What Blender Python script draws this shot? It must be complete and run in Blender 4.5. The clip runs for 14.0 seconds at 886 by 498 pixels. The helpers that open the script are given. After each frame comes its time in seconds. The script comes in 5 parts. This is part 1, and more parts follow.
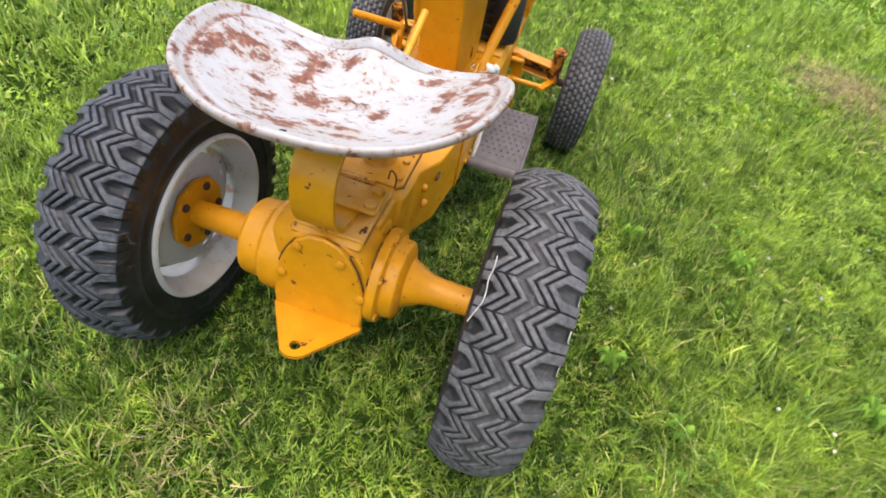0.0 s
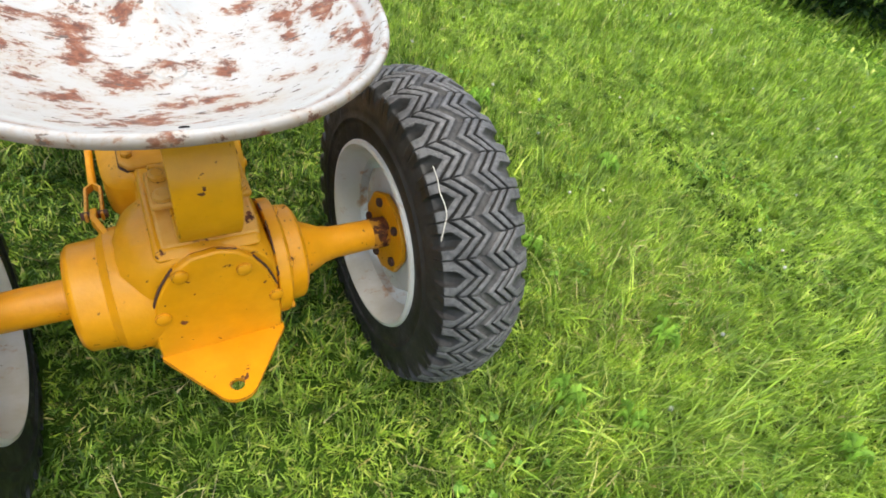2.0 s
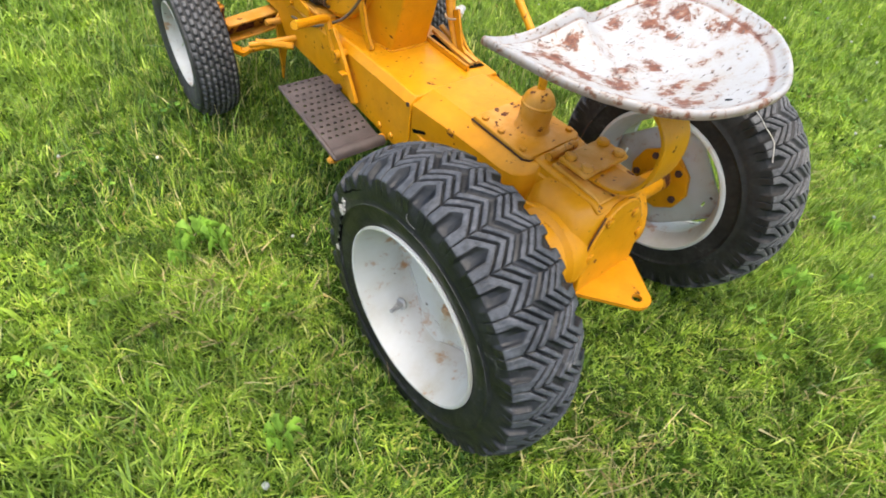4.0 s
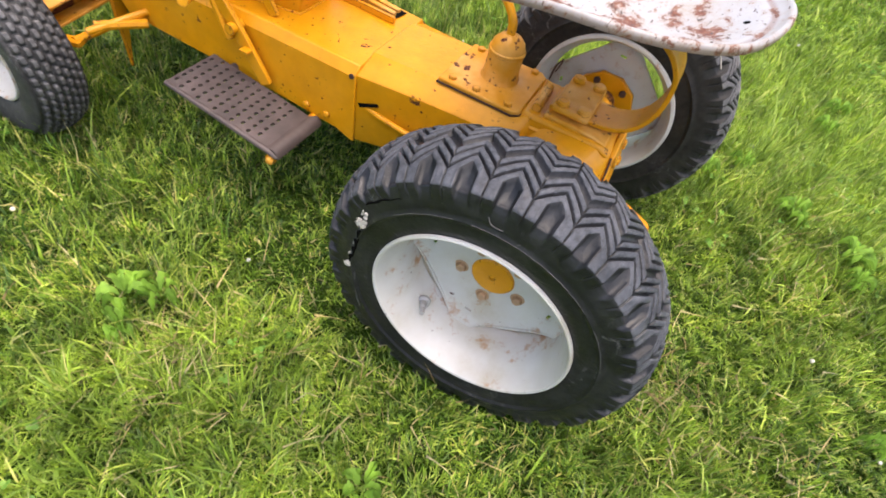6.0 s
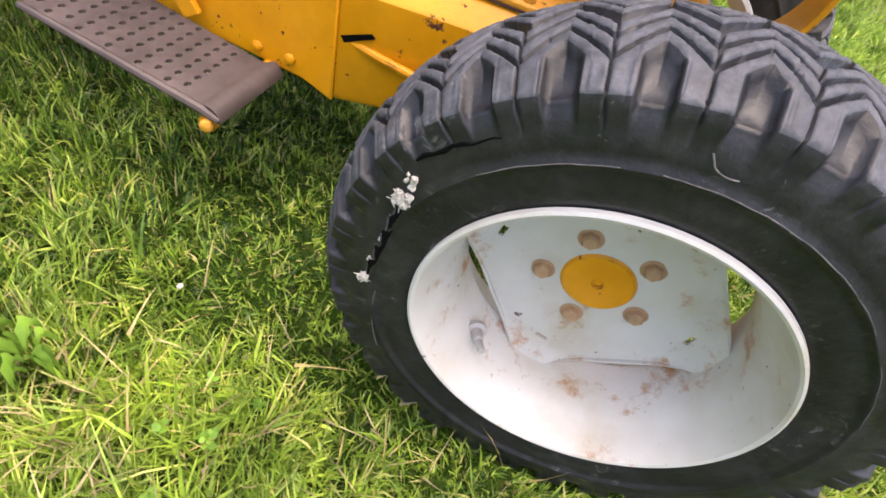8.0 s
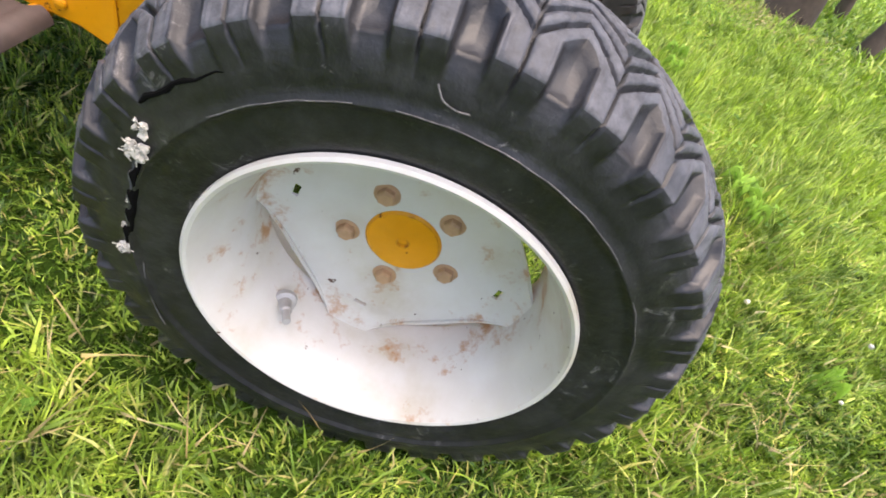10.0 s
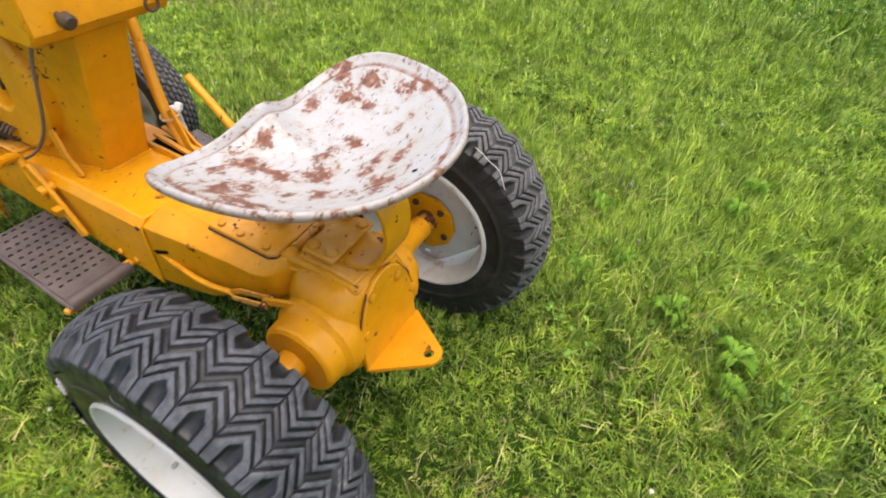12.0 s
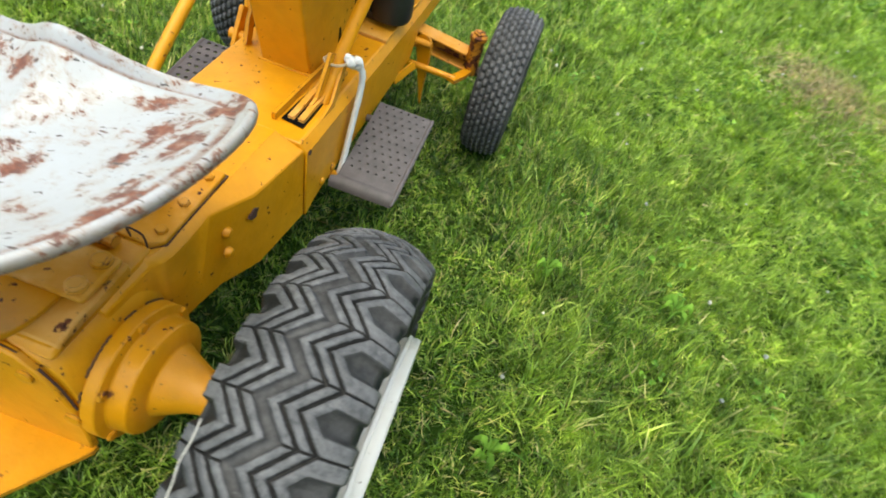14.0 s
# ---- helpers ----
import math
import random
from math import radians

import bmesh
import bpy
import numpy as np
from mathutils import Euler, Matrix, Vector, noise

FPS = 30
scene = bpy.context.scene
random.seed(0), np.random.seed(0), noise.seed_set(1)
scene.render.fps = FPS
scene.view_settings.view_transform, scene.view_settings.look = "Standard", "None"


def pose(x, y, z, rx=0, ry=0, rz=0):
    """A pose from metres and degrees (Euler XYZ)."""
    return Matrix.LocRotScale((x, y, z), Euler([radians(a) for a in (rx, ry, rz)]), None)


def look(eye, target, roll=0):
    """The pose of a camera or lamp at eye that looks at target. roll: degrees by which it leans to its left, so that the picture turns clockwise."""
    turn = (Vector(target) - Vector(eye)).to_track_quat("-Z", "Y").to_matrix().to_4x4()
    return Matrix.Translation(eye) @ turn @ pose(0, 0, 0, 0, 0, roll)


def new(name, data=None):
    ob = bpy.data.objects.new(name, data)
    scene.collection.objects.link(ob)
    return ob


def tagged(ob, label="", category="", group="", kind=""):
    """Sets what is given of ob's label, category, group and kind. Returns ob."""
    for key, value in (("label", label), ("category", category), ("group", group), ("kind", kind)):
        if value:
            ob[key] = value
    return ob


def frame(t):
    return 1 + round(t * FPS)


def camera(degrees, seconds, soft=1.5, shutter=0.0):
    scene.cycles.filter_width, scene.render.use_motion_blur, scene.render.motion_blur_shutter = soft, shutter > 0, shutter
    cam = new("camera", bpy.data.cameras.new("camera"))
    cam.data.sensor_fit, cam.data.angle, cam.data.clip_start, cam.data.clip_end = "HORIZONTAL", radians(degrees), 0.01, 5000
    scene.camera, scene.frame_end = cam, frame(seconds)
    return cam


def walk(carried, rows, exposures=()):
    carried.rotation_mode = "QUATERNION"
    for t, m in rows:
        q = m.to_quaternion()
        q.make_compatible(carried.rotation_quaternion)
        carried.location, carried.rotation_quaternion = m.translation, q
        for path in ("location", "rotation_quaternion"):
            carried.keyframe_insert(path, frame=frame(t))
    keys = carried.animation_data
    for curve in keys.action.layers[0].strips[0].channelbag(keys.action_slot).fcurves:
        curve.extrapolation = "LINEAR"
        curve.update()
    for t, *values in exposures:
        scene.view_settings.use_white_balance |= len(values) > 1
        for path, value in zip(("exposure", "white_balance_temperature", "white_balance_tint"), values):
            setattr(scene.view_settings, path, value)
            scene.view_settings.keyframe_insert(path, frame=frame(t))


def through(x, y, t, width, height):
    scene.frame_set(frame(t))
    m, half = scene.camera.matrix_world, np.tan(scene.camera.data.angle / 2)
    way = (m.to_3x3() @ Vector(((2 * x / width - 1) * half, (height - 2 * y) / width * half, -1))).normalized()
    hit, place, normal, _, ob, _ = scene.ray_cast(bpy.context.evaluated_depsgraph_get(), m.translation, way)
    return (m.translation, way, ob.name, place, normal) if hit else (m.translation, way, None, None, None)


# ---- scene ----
cam = camera(80.4, 14.0, soft=1.75, shutter=0.18)
PATH = [
    (0, (0.275, -0.651, 1.046), (0.097, 0.749, -0.371), 13.1),
    (0.5, (0.219, -0.72, 1.037), (0.321, 0.658, -0.409), 15.4),
    (1, (0.151, -0.658, 0.997), (0.648, 0.654, -0.429), 15.0),
    (1.5, (0.032, -0.577, 0.96), (0.814, 0.556, -0.491), 15.6),
    (2, (-0.058, -0.566, 0.963), (0.871, 0.465, -0.477), 19.4),
    (2.5, (-0.204, -0.687, 1.012), (0.812, 0.318, -0.386), 17.9),
    (3, (-0.416, -0.722, 1.038), (0.54, 0.351, -0.352), 13.8),
    (3.5, (-0.605, -0.599, 1.013), (0.314, 0.467, -0.408), 12.4),
    (3.7, (-0.679, -0.506, 1.003), (0.245, 0.533, -0.435), 10.9),
    (5.8, (-0.894, -0.099, 0.967), (0.356, 0.299, -0.542), 15.7),
    (6, (-0.865, -0.065, 0.945), (0.366, 0.299, -0.589), 15.4),
    (6.5, (-0.791, 0.002, 0.855), (0.427, 0.231, -0.714), 15.5),
    (7, (-0.736, 0.089, 0.712), (0.556, 0.292, -0.801), 15.7),
    (7.2, (-0.73, 0.115, 0.679), (0.591, 0.33, -0.808), 15.9),
    (9.3, (-0.692, 0.1, 0.634), (0.744, 0.111, -0.758), 24.6),
    (9.5, (-0.682, 0.075, 0.637), (0.765, 0.026, -0.744), 25.1),
    (10, (-0.686, 0.015, 0.637), (0.725, -0.195, -0.764), 26.8),
    (10.5, (-0.78, -0.034, 0.851), (0.575, -0.132, -0.616), 19.4),
    (11, (-0.803, -0.138, 1.019), (0.595, 0.002, -0.404), 10.6),
    (11.5, (-0.746, -0.36, 1.049), (0.57, 0.27, -0.319), 9.0),
    (12, (-0.547, -0.466, 1.074), (0.772, 0.181, -0.283), 4.7),
    (12.5, (-0.28, -0.442, 1.067), (0.912, 0.269, -0.373), 10.3),
    (13, (-0.014, -0.433, 1.059), (0.866, 0.678, -0.353), 7.5),
    (13.5, (0.212, -0.391, 1.036), (0.611, 0.986, -0.358), 14.8),
    (14, (0.441, -0.25, 0.988), (0.379, 1.083, -0.502), 18.6),
]
EXPOSURES = [(0.0, 1.1, 6500, 12), (1.0, 1.2, 6540, 8), (1.5, 1.12, 6570, 2), (3.5, 1.13, 6600, 5), (6.0, 1.2, 6750, 15), (7.0, 1.35, 6900, 20), (9.5, 1.58, 7000, 20), (10.0, 1.57, 6960, 18), (10.5, 1.35, 6900, 15), (11.5, 1.0, 6900, 15), (12.5, 0.98, 6900, 5), (13.0, 0.86, 6560, 4), (13.5, 0.8, 6500, 0), (14.0, 0.98, 6460, -4)]
walk(cam, [(t, look(eye, target, roll)) for t, eye, target, roll in PATH], EXPOSURES)

# ---- daylight: hazy sky, veiled sun from behind the tractor ----
world = bpy.data.worlds.new("world")
scene.world = world
world.use_nodes = True
SUN_EL, SUN_AZ = 80.0, -168.0  # height, and turn from +y towards +x
wn, wl = world.node_tree.nodes, world.node_tree.links
sky = wn.new("ShaderNodeTexSky")
sky.sky_type, sky.sun_disc = "NISHITA", False
sky.sun_elevation, sky.sun_rotation = radians(SUN_EL), radians(SUN_AZ)
sky.air_density, sky.dust_density, sky.ozone_density = 1.0, 4.0, 0.6
wn["Background"].inputs[1].default_value = 0.185
wl.new(sky.outputs[0], wn["Background"].inputs[0])
sun_data = bpy.data.lights.new("sun", "SUN")
sun_data.energy, sun_data.angle, sun_data.color = 1.1, radians(75), (1.0, 0.95, 0.86)
sun = new("sun", sun_data)
az, el = radians(SUN_AZ), radians(SUN_EL)
sun.matrix_world = look((0, 0, 0), (-math.sin(az) * math.cos(el), -math.cos(az) * math.cos(el), -math.sin(el)))


# ---- node materials ----
def material(name):
    m = bpy.data.materials.new(name)
    m.use_nodes = True
    nodes, links = m.node_tree.nodes, m.node_tree.links
    return m, nodes, links, nodes["Principled BSDF"]


def noise_tex(nodes, links, scale, detail=4.0, rough=0.55, coord="Object", distort=0.0):
    tc = nodes.new("ShaderNodeTexCoord")
    n = nodes.new("ShaderNodeTexNoise")
    n.inputs["Scale"].default_value, n.inputs["Detail"].default_value = scale, detail
    n.inputs["Roughness"].default_value, n.inputs["Distortion"].default_value = rough, distort
    links.new(tc.outputs[coord], n.inputs["Vector"])
    return n.outputs["Fac"]


def ramp(nodes, links, fac, stops):
    r = nodes.new("ShaderNodeValToRGB")
    while len(r.color_ramp.elements) < len(stops):
        r.color_ramp.elements.new(0.5)
    for e, (p, c) in zip(r.color_ramp.elements, stops):
        e.position, e.color = p, (*c, 1) if len(c) == 3 else c
    links.new(fac, r.inputs[0])
    return r.outputs[0]


def grey(v):
    return (v, v, v)


def mix(nodes, links, fac, a, b, mode="MIX"):
    m = nodes.new("ShaderNodeMix")
    m.data_type, m.blend_type = "RGBA", mode
    for sock, v in ((m.inputs["Factor"], fac), (m.inputs["A"], a), (m.inputs["B"], b)):
        if isinstance(v, bpy.types.NodeSocket):
            links.new(v, sock)
        elif isinstance(v, tuple):
            sock.default_value = (*v, 1)
        else:
            sock.default_value = v
    return m.outputs["Result"]


def maths(nodes, links, op, a, b=0.0, clamp=False):
    m = nodes.new("ShaderNodeMath")
    m.operation, m.use_clamp = op, clamp
    for sock, v in zip(m.inputs, (a, b)):
        if isinstance(v, bpy.types.NodeSocket):
            links.new(v, sock)
        else:
            sock.default_value = v
    return m.outputs[0]


def bump(nodes, links, bsdf, height, strength, distance):
    b = nodes.new("ShaderNodeBump")
    b.inputs["Strength"].default_value, b.inputs["Distance"].default_value = strength, distance
    links.new(height, b.inputs["Height"])
    links.new(b.outputs[0], bsdf.inputs["Normal"])


def painted(name, base, faded, rust_amount=0.62, rough=0.38, fade_scale=9.0):
    """Brushed-on enamel: faded patches, chips down to rust, fine sag and orange peel."""
    m, n, l, b = material(name)
    patches = noise_tex(n, l, fade_scale, 5, 0.6)
    col = mix(n, l, ramp(n, l, patches, [(0.42, grey(0)), (0.66, grey(1))]), base, faded)
    tone = noise_tex(n, l, 28.0, 4)
    col = mix(n, l, 0.35, col, ramp(n, l, tone, [(0.3, grey(0.55)), (0.7, grey(1.0))]), "MULTIPLY")
    chips = noise_tex(n, l, 46.0, 5, 0.62)
    big = noise_tex(n, l, 7.0, 3)
    both = maths(n, l, "ADD", chips, maths(n, l, "MULTIPLY", big, 0.34))
    mask = ramp(n, l, both, [(rust_amount + 0.225, grey(0)), (rust_amount + 0.255, grey(1))])
    # small knocks, and paint gone along sharp edges
    knocks = ramp(n, l, maths(n, l, "ADD", noise_tex(n, l, 85.0, 2, 0.4), maths(n, l, "MULTIPLY", big, 0.16)), [(0.822, grey(0)), (0.836, grey(1))])
    bevel = n.new("ShaderNodeBevel")
    bevel.samples = 4
    bevel.inputs["Radius"].default_value = 0.004
    geo = n.new("ShaderNodeNewGeometry")
    dot = n.new("ShaderNodeVectorMath")
    dot.operation = "DOT_PRODUCT"
    l.new(bevel.outputs[0], dot.inputs[0])
    l.new(geo.outputs["Normal"], dot.inputs[1])
    edge = maths(n, l, "MULTIPLY", maths(n, l, "SUBTRACT", 1.0, dot.outputs["Value"], True), 0.9)
    gone = ramp(n, l, maths(n, l, "ADD", noise_tex(n, l, 38.0, 5, 0.65), edge), [(0.665, grey(0)), (0.695, grey(1))])
    mask = maths(n, l, "MAXIMUM", mask, maths(n, l, "MAXIMUM", knocks, gone))
    rust = ramp(n, l, noise_tex(n, l, 150.0, 3), [(0.3, (0.035, 0.012, 0.006)), (0.7, (0.16, 0.05, 0.018))])
    col = mix(n, l, mask, col, rust)
    l.new(col, b.inputs["Base Color"])
    l.new(mix(n, l, mask, grey(rough), grey(0.85)), b.inputs["Roughness"])
    b.inputs["Specular IOR Level"].default_value = 0.32
    peel = maths(n, l, "ADD", noise_tex(n, l, 130.0, 2), maths(n, l, "MULTIPLY", mask, -0.8))
    bump(n, l, b, peel, 0.25, 0.002)
    return m


ORANGE = painted("yellow_orange_enamel", (0.665, 0.272, 0.0035), (0.685, 0.298, 0.010), 0.625)
ORANGE_WORN = painted("worn_yellow_orange_enamel", (0.65, 0.27, 0.006), (0.67, 0.335, 0.07), 0.60, 0.5, 14.0)


def wheel_paint():
    """White enamel with rust weeping from the welds and slots at mid radius, and chipped spots."""
    m, n, l, b = material("white_wheel_enamel")
    tc = n.new("ShaderNodeTexCoord")
    flat = n.new("ShaderNodeVectorMath")
    flat.operation = "MULTIPLY"
    flat.inputs[1].default_value = (0, 1, 1)
    l.new(tc.outputs["Object"], flat.inputs[0])
    far = n.new("ShaderNodeVectorMath")
    far.operation = "LENGTH"
    l.new(flat.outputs[0], far.inputs[0])
    band = ramp(n, l, far.outputs["Value"], [(0.085, grey(0)), (0.125, grey(1)), (0.140, grey(1)), (0.150, grey(0))])
    col = ramp(n, l, noise_tex(n, l, 11.0, 5, 0.6), [(0.35, (0.53, 0.525, 0.505)), (0.55, (0.49, 0.475, 0.435)), (0.72, (0.42, 0.385, 0.31))])
    weep = maths(n, l, "ADD", noise_tex(n, l, 24.0, 6, 0.7), maths(n, l, "MULTIPLY", band, 0.10))
    col = mix(n, l, ramp(n, l, weep, [(0.605, grey(0)), (0.73, grey(0.9))]), col, (0.34, 0.16, 0.06))
    spot = noise_tex(n, l, 70.0, 4, 0.6)
    chip = ramp(n, l, spot, [(0.70, grey(0)), (0.72, grey(1))])
    col = mix(n, l, chip, col, (0.07, 0.032, 0.02))
    l.new(col, b.inputs["Base Color"])
    b.inputs["Roughness"].default_value = 0.45
    bump(n, l, b, noise_tex(n, l, 90.0, 3), 0.2, 0.0015)
    return m


WHITE = wheel_paint()


def seat_paint():
    """White enamel worn through to brown primer and rust in drawn-out patches, with scratches."""
    m, n, l, b = material("chipped_white_seat_enamel")
    tc = n.new("ShaderNodeTexCoord")
    mp = n.new("ShaderNodeMapping")
    mp.inputs["Rotation"].default_value = (0, 0, 0.6)
    mp.inputs["Scale"].default_value = (1.0, 1.25, 1.0)
    l.new(tc.outputs["Object"], mp.inputs["Vector"])

    def noisy(scale, detail, rough, distort=0.0):
        t = n.new("ShaderNodeTexNoise")
        for key, v in (("Scale", scale), ("Detail", detail), ("Roughness", rough), ("Distortion", distort)):
            t.inputs[key].default_value = v
        l.new(mp.outputs[0], t.inputs["Vector"])
        return t.outputs["Fac"]

    # worn places where sitters rubbed the paint: centre, reach along x and y
    wear = None
    for x, y, rx, ry in ((0.176, 0.126, 0.022, 0.026), (0.140, 0.082, 0.022, 0.030), (0.132, 0.034, 0.013, 0.015), (0.182, -0.032, 0.018, 0.034), (0.103, 0.131, 0.024, 0.012), (-0.091, 0.094, 0.028, 0.036), (-0.092, 0.036, 0.016, 0.038), (-0.036, 0.112, 0.026, 0.013), (-0.138, 0.108, 0.028, 0.012),
                         (-0.003, 0.018, 0.026, 0.020), (-0.056, -0.004, 0.032, 0.024), (-0.105, -0.057, 0.024, 0.022), (-0.049, -0.112, 0.048, 0.022), (-0.003, -0.062, 0.034, 0.014), (0.050, 0.002, 0.014, 0.018), (0.178, 0.058, 0.016, 0.026), (-0.182, 0.040, 0.042, 0.040), (-0.205, -0.020, 0.014, 0.050), (-0.139, -0.013, 0.014, 0.012), (0.035, -0.095, 0.030, 0.012)):
        off = n.new("ShaderNodeVectorMath")
        off.operation = "SUBTRACT"
        l.new(tc.outputs["Object"], off.inputs[0])
        off.inputs[1].default_value = (x, y, 0)
        even = n.new("ShaderNodeVectorMath")
        even.operation = "MULTIPLY"
        even.inputs[1].default_value = (1 / (1.6 * rx), 1 / (1.6 * ry), 0)
        l.new(off.outputs[0], even.inputs[0])
        d = n.new("ShaderNodeVectorMath")
        d.operation = "LENGTH"
        l.new(even.outputs[0], d.inputs[0])
        near = maths(n, l, "SUBTRACT", 1.0, d.outputs["Value"], True)
        wear = near if wear is None else maths(n, l, "MAXIMUM", wear, near)
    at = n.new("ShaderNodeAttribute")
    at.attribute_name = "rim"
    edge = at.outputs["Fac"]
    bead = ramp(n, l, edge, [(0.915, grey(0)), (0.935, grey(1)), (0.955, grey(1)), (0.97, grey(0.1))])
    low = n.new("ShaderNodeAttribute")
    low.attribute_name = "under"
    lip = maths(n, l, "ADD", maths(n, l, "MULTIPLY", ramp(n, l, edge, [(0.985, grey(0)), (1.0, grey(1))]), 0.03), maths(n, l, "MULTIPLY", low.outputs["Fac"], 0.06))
    worn = maths(n, l, "ADD", maths(n, l, "MULTIPLY", wear, 0.30), maths(n, l, "ADD", maths(n, l, "MULTIPLY", bead, 0.13), lip))
    patch = maths(n, l, "ADD", maths(n, l, "SUBTRACT", maths(n, l, "MULTIPLY", noisy(40.0, 9, 0.76, 0.3), 1.5), 0.25), worn)
    mask = ramp(n, l, patch, [(0.655, grey(0)), (0.68, grey(0.78)), (0.78, grey(1))])
    halo = ramp(n, l, patch, [(0.50, grey(0)), (0.66, grey(0.62))])
    dash = n.new("ShaderNodeMapping")
    dash.inputs["Rotation"].default_value = (0, 0, -0.45)
    dash.inputs["Scale"].default_value = (0.55, 1.5, 1.0)
    l.new(tc.outputs["Object"], dash.inputs["Vector"])
    fleck = n.new("ShaderNodeTexNoise")
    for key, v in (("Scale", 74.0), ("Detail", 4), ("Roughness", 0.62), ("Distortion", 0.2)):
        fleck.inputs[key].default_value = v
    l.new(dash.outputs[0], fleck.inputs["Vector"])
    small = ramp(n, l, maths(n, l, "ADD", fleck.outputs["Fac"], maths(n, l, "MULTIPLY", worn, 0.12)), [(0.642, grey(0)), (0.660, grey(1))])
    speck = ramp(n, l, noise_tex(n, l, 170.0, 3, 0.6), [(0.70, grey(0)), (0.73, grey(1))])
    tone = noisy(9.0, 5, 0.6)
    white = ramp(n, l, tone, [(0.35, (0.385, 0.39, 0.395)), (0.6, (0.365, 0.362, 0.352)), (0.8, (0.33, 0.295, 0.24))])
    white = mix(n, l, halo, white, (0.31, 0.238, 0.175))
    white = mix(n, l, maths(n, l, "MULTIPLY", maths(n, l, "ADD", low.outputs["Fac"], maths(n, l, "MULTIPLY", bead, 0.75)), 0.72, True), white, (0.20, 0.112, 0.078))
    rust = ramp(n, l, noise_tex(n, l, 75.0, 6, 0.7), [(0.32, (0.055, 0.020, 0.013)), (0.46, (0.130, 0.042, 0.022)), (0.58, (0.205, 0.076, 0.038)), (0.70, (0.30, 0.21, 0.16))])
    dark = ramp(n, l, noise_tex(n, l, 90.0, 3), [(0.3, (0.05, 0.042, 0.04)), (0.7, (0.17, 0.11, 0.085))])
    col = mix(n, l, mask, white, rust)
    col = mix(n, l, maths(n, l, "MAXIMUM", small, speck), col, dark)
    l.new(col, b.inputs["Base Color"])
    both = maths(n, l, "MAXIMUM", mask, small)
    l.new(mix(n, l, both, grey(0.42), grey(0.7)), b.inputs["Roughness"])
    bump(n, l, b, maths(n, l, "SUBTRACT", noisy(60.0, 3, 0.5), both), 0.35, 0.0015)
    return m


SEAT = seat_paint()


def rubber(name, dark, dust, amount, rough=0.62):
    m, n, l, b = material(name)
    col = mix(n, l, ramp(n, l, noise_tex(n, l, 14.0, 6, 0.65), [(0.5 - amount, grey(0)), (0.95 - amount, grey(1))]), dark, dust)
    col = mix(n, l, 0.75, col, ramp(n, l, noise_tex(n, l, 110.0, 6, 0.7), [(0.34, grey(0.40)), (0.52, grey(0.9)), (0.68, grey(1.25))]), "MULTIPLY")
    # scattered pale scuffs on the rubber
    pale_mark = maths(n, l, "ADD", noise_tex(n, l, 33.0, 8, 0.78, "Object", 1.5), maths(n, l, "MULTIPLY", noise_tex(n, l, 6.0, 2), 0.3))
    col = mix(n, l, ramp(n, l, pale_mark, [(0.76, grey(0)), (0.86, grey(0.75))]), col, (0.16, 0.155, 0.155))
    l.new(col, b.inputs["Base Color"])
    l.new(ramp(n, l, noise_tex(n, l, 18.0, 4, 0.6), [(0.35, grey(rough - 0.12)), (0.65, grey(rough + 0.15))]), b.inputs["Roughness"])
    b.inputs["Specular IOR Level"].default_value = 0.4
    bump(n, l, b, noise_tex(n, l, 150.0, 5, 0.65), 0.45, 0.0016)
    return m


RUBBER = rubber("dark_rubber", (0.010, 0.0105, 0.012), (0.034, 0.034, 0.037), 0.08, 0.42)
RUBBER_WORN = rubber("worn_tread_rubber", (0.033, 0.036, 0.043), (0.097, 0.102, 0.116), 0.20)
RUBBER_FILLED = rubber("dirt_filled_rubber", (0.022, 0.021, 0.021), (0.075, 0.071, 0.068), 0.2)
RUBBER_DIRTY = rubber("dirty_groove_rubber", (0.012, 0.0115, 0.011), (0.045, 0.041, 0.038), 0.08)
RUBBER_DUSTY = rubber("dusty_tread_rubber", (0.058, 0.057, 0.059), (0.165, 0.16, 0.16), 0.2)
RUBBER_FRONT = rubber("front_tyre_rubber", (0.028, 0.0275, 0.028), (0.075, 0.072, 0.070), 0.15)


def plain(name, col, rough, metal=0.0, vary=0.4, scale=60.0, relief=0.3):
    m, n, l, b = material(name)
    c = mix(n, l, vary, col, ramp(n, l, noise_tex(n, l, scale, 5, 0.65), [(0.3, grey(0.3)), (0.7, grey(1.0))]), "MULTIPLY")
    l.new(c, b.inputs["Base Color"])
    b.inputs["Roughness"].default_value, b.inputs["Metallic"].default_value = rough, metal
    bump(n, l, b, noise_tex(n, l, scale * 3, 3), relief, 0.0015)
    return m


STEEL = plain("weathered_grey_brown_steel", (0.096, 0.072, 0.066), 0.6, 0.1, 0.75, 16.0)
STEEL_DARK = plain("dirty_dark_steel", (0.115, 0.098, 0.095), 0.65, 0.1, 0.6, 40.0)
RUST = plain("rusty_nut", (0.44, 0.27, 0.15), 0.8)
RUSTY = painted("flaking_orange_enamel", (0.50, 0.20, 0.006), (0.5, 0.22, 0.02), 0.42, 0.5, 20.0)
IRON = plain("dark_rusty_bolt", (0.07, 0.03, 0.02), 0.8)
BLACK = plain("black_engine_metal", (0.022, 0.021, 0.021), 0.5)
GREY = plain("grey_cast_metal", (0.42, 0.41, 0.40), 0.5, 0.2)
GREASE = plain("brown_greasy_metal", (0.07, 0.04, 0.022), 0.6)
CORD = plain("off_white_cord", (0.52, 0.49, 0.43), 0.9, 0.0, 0.5, 120.0)
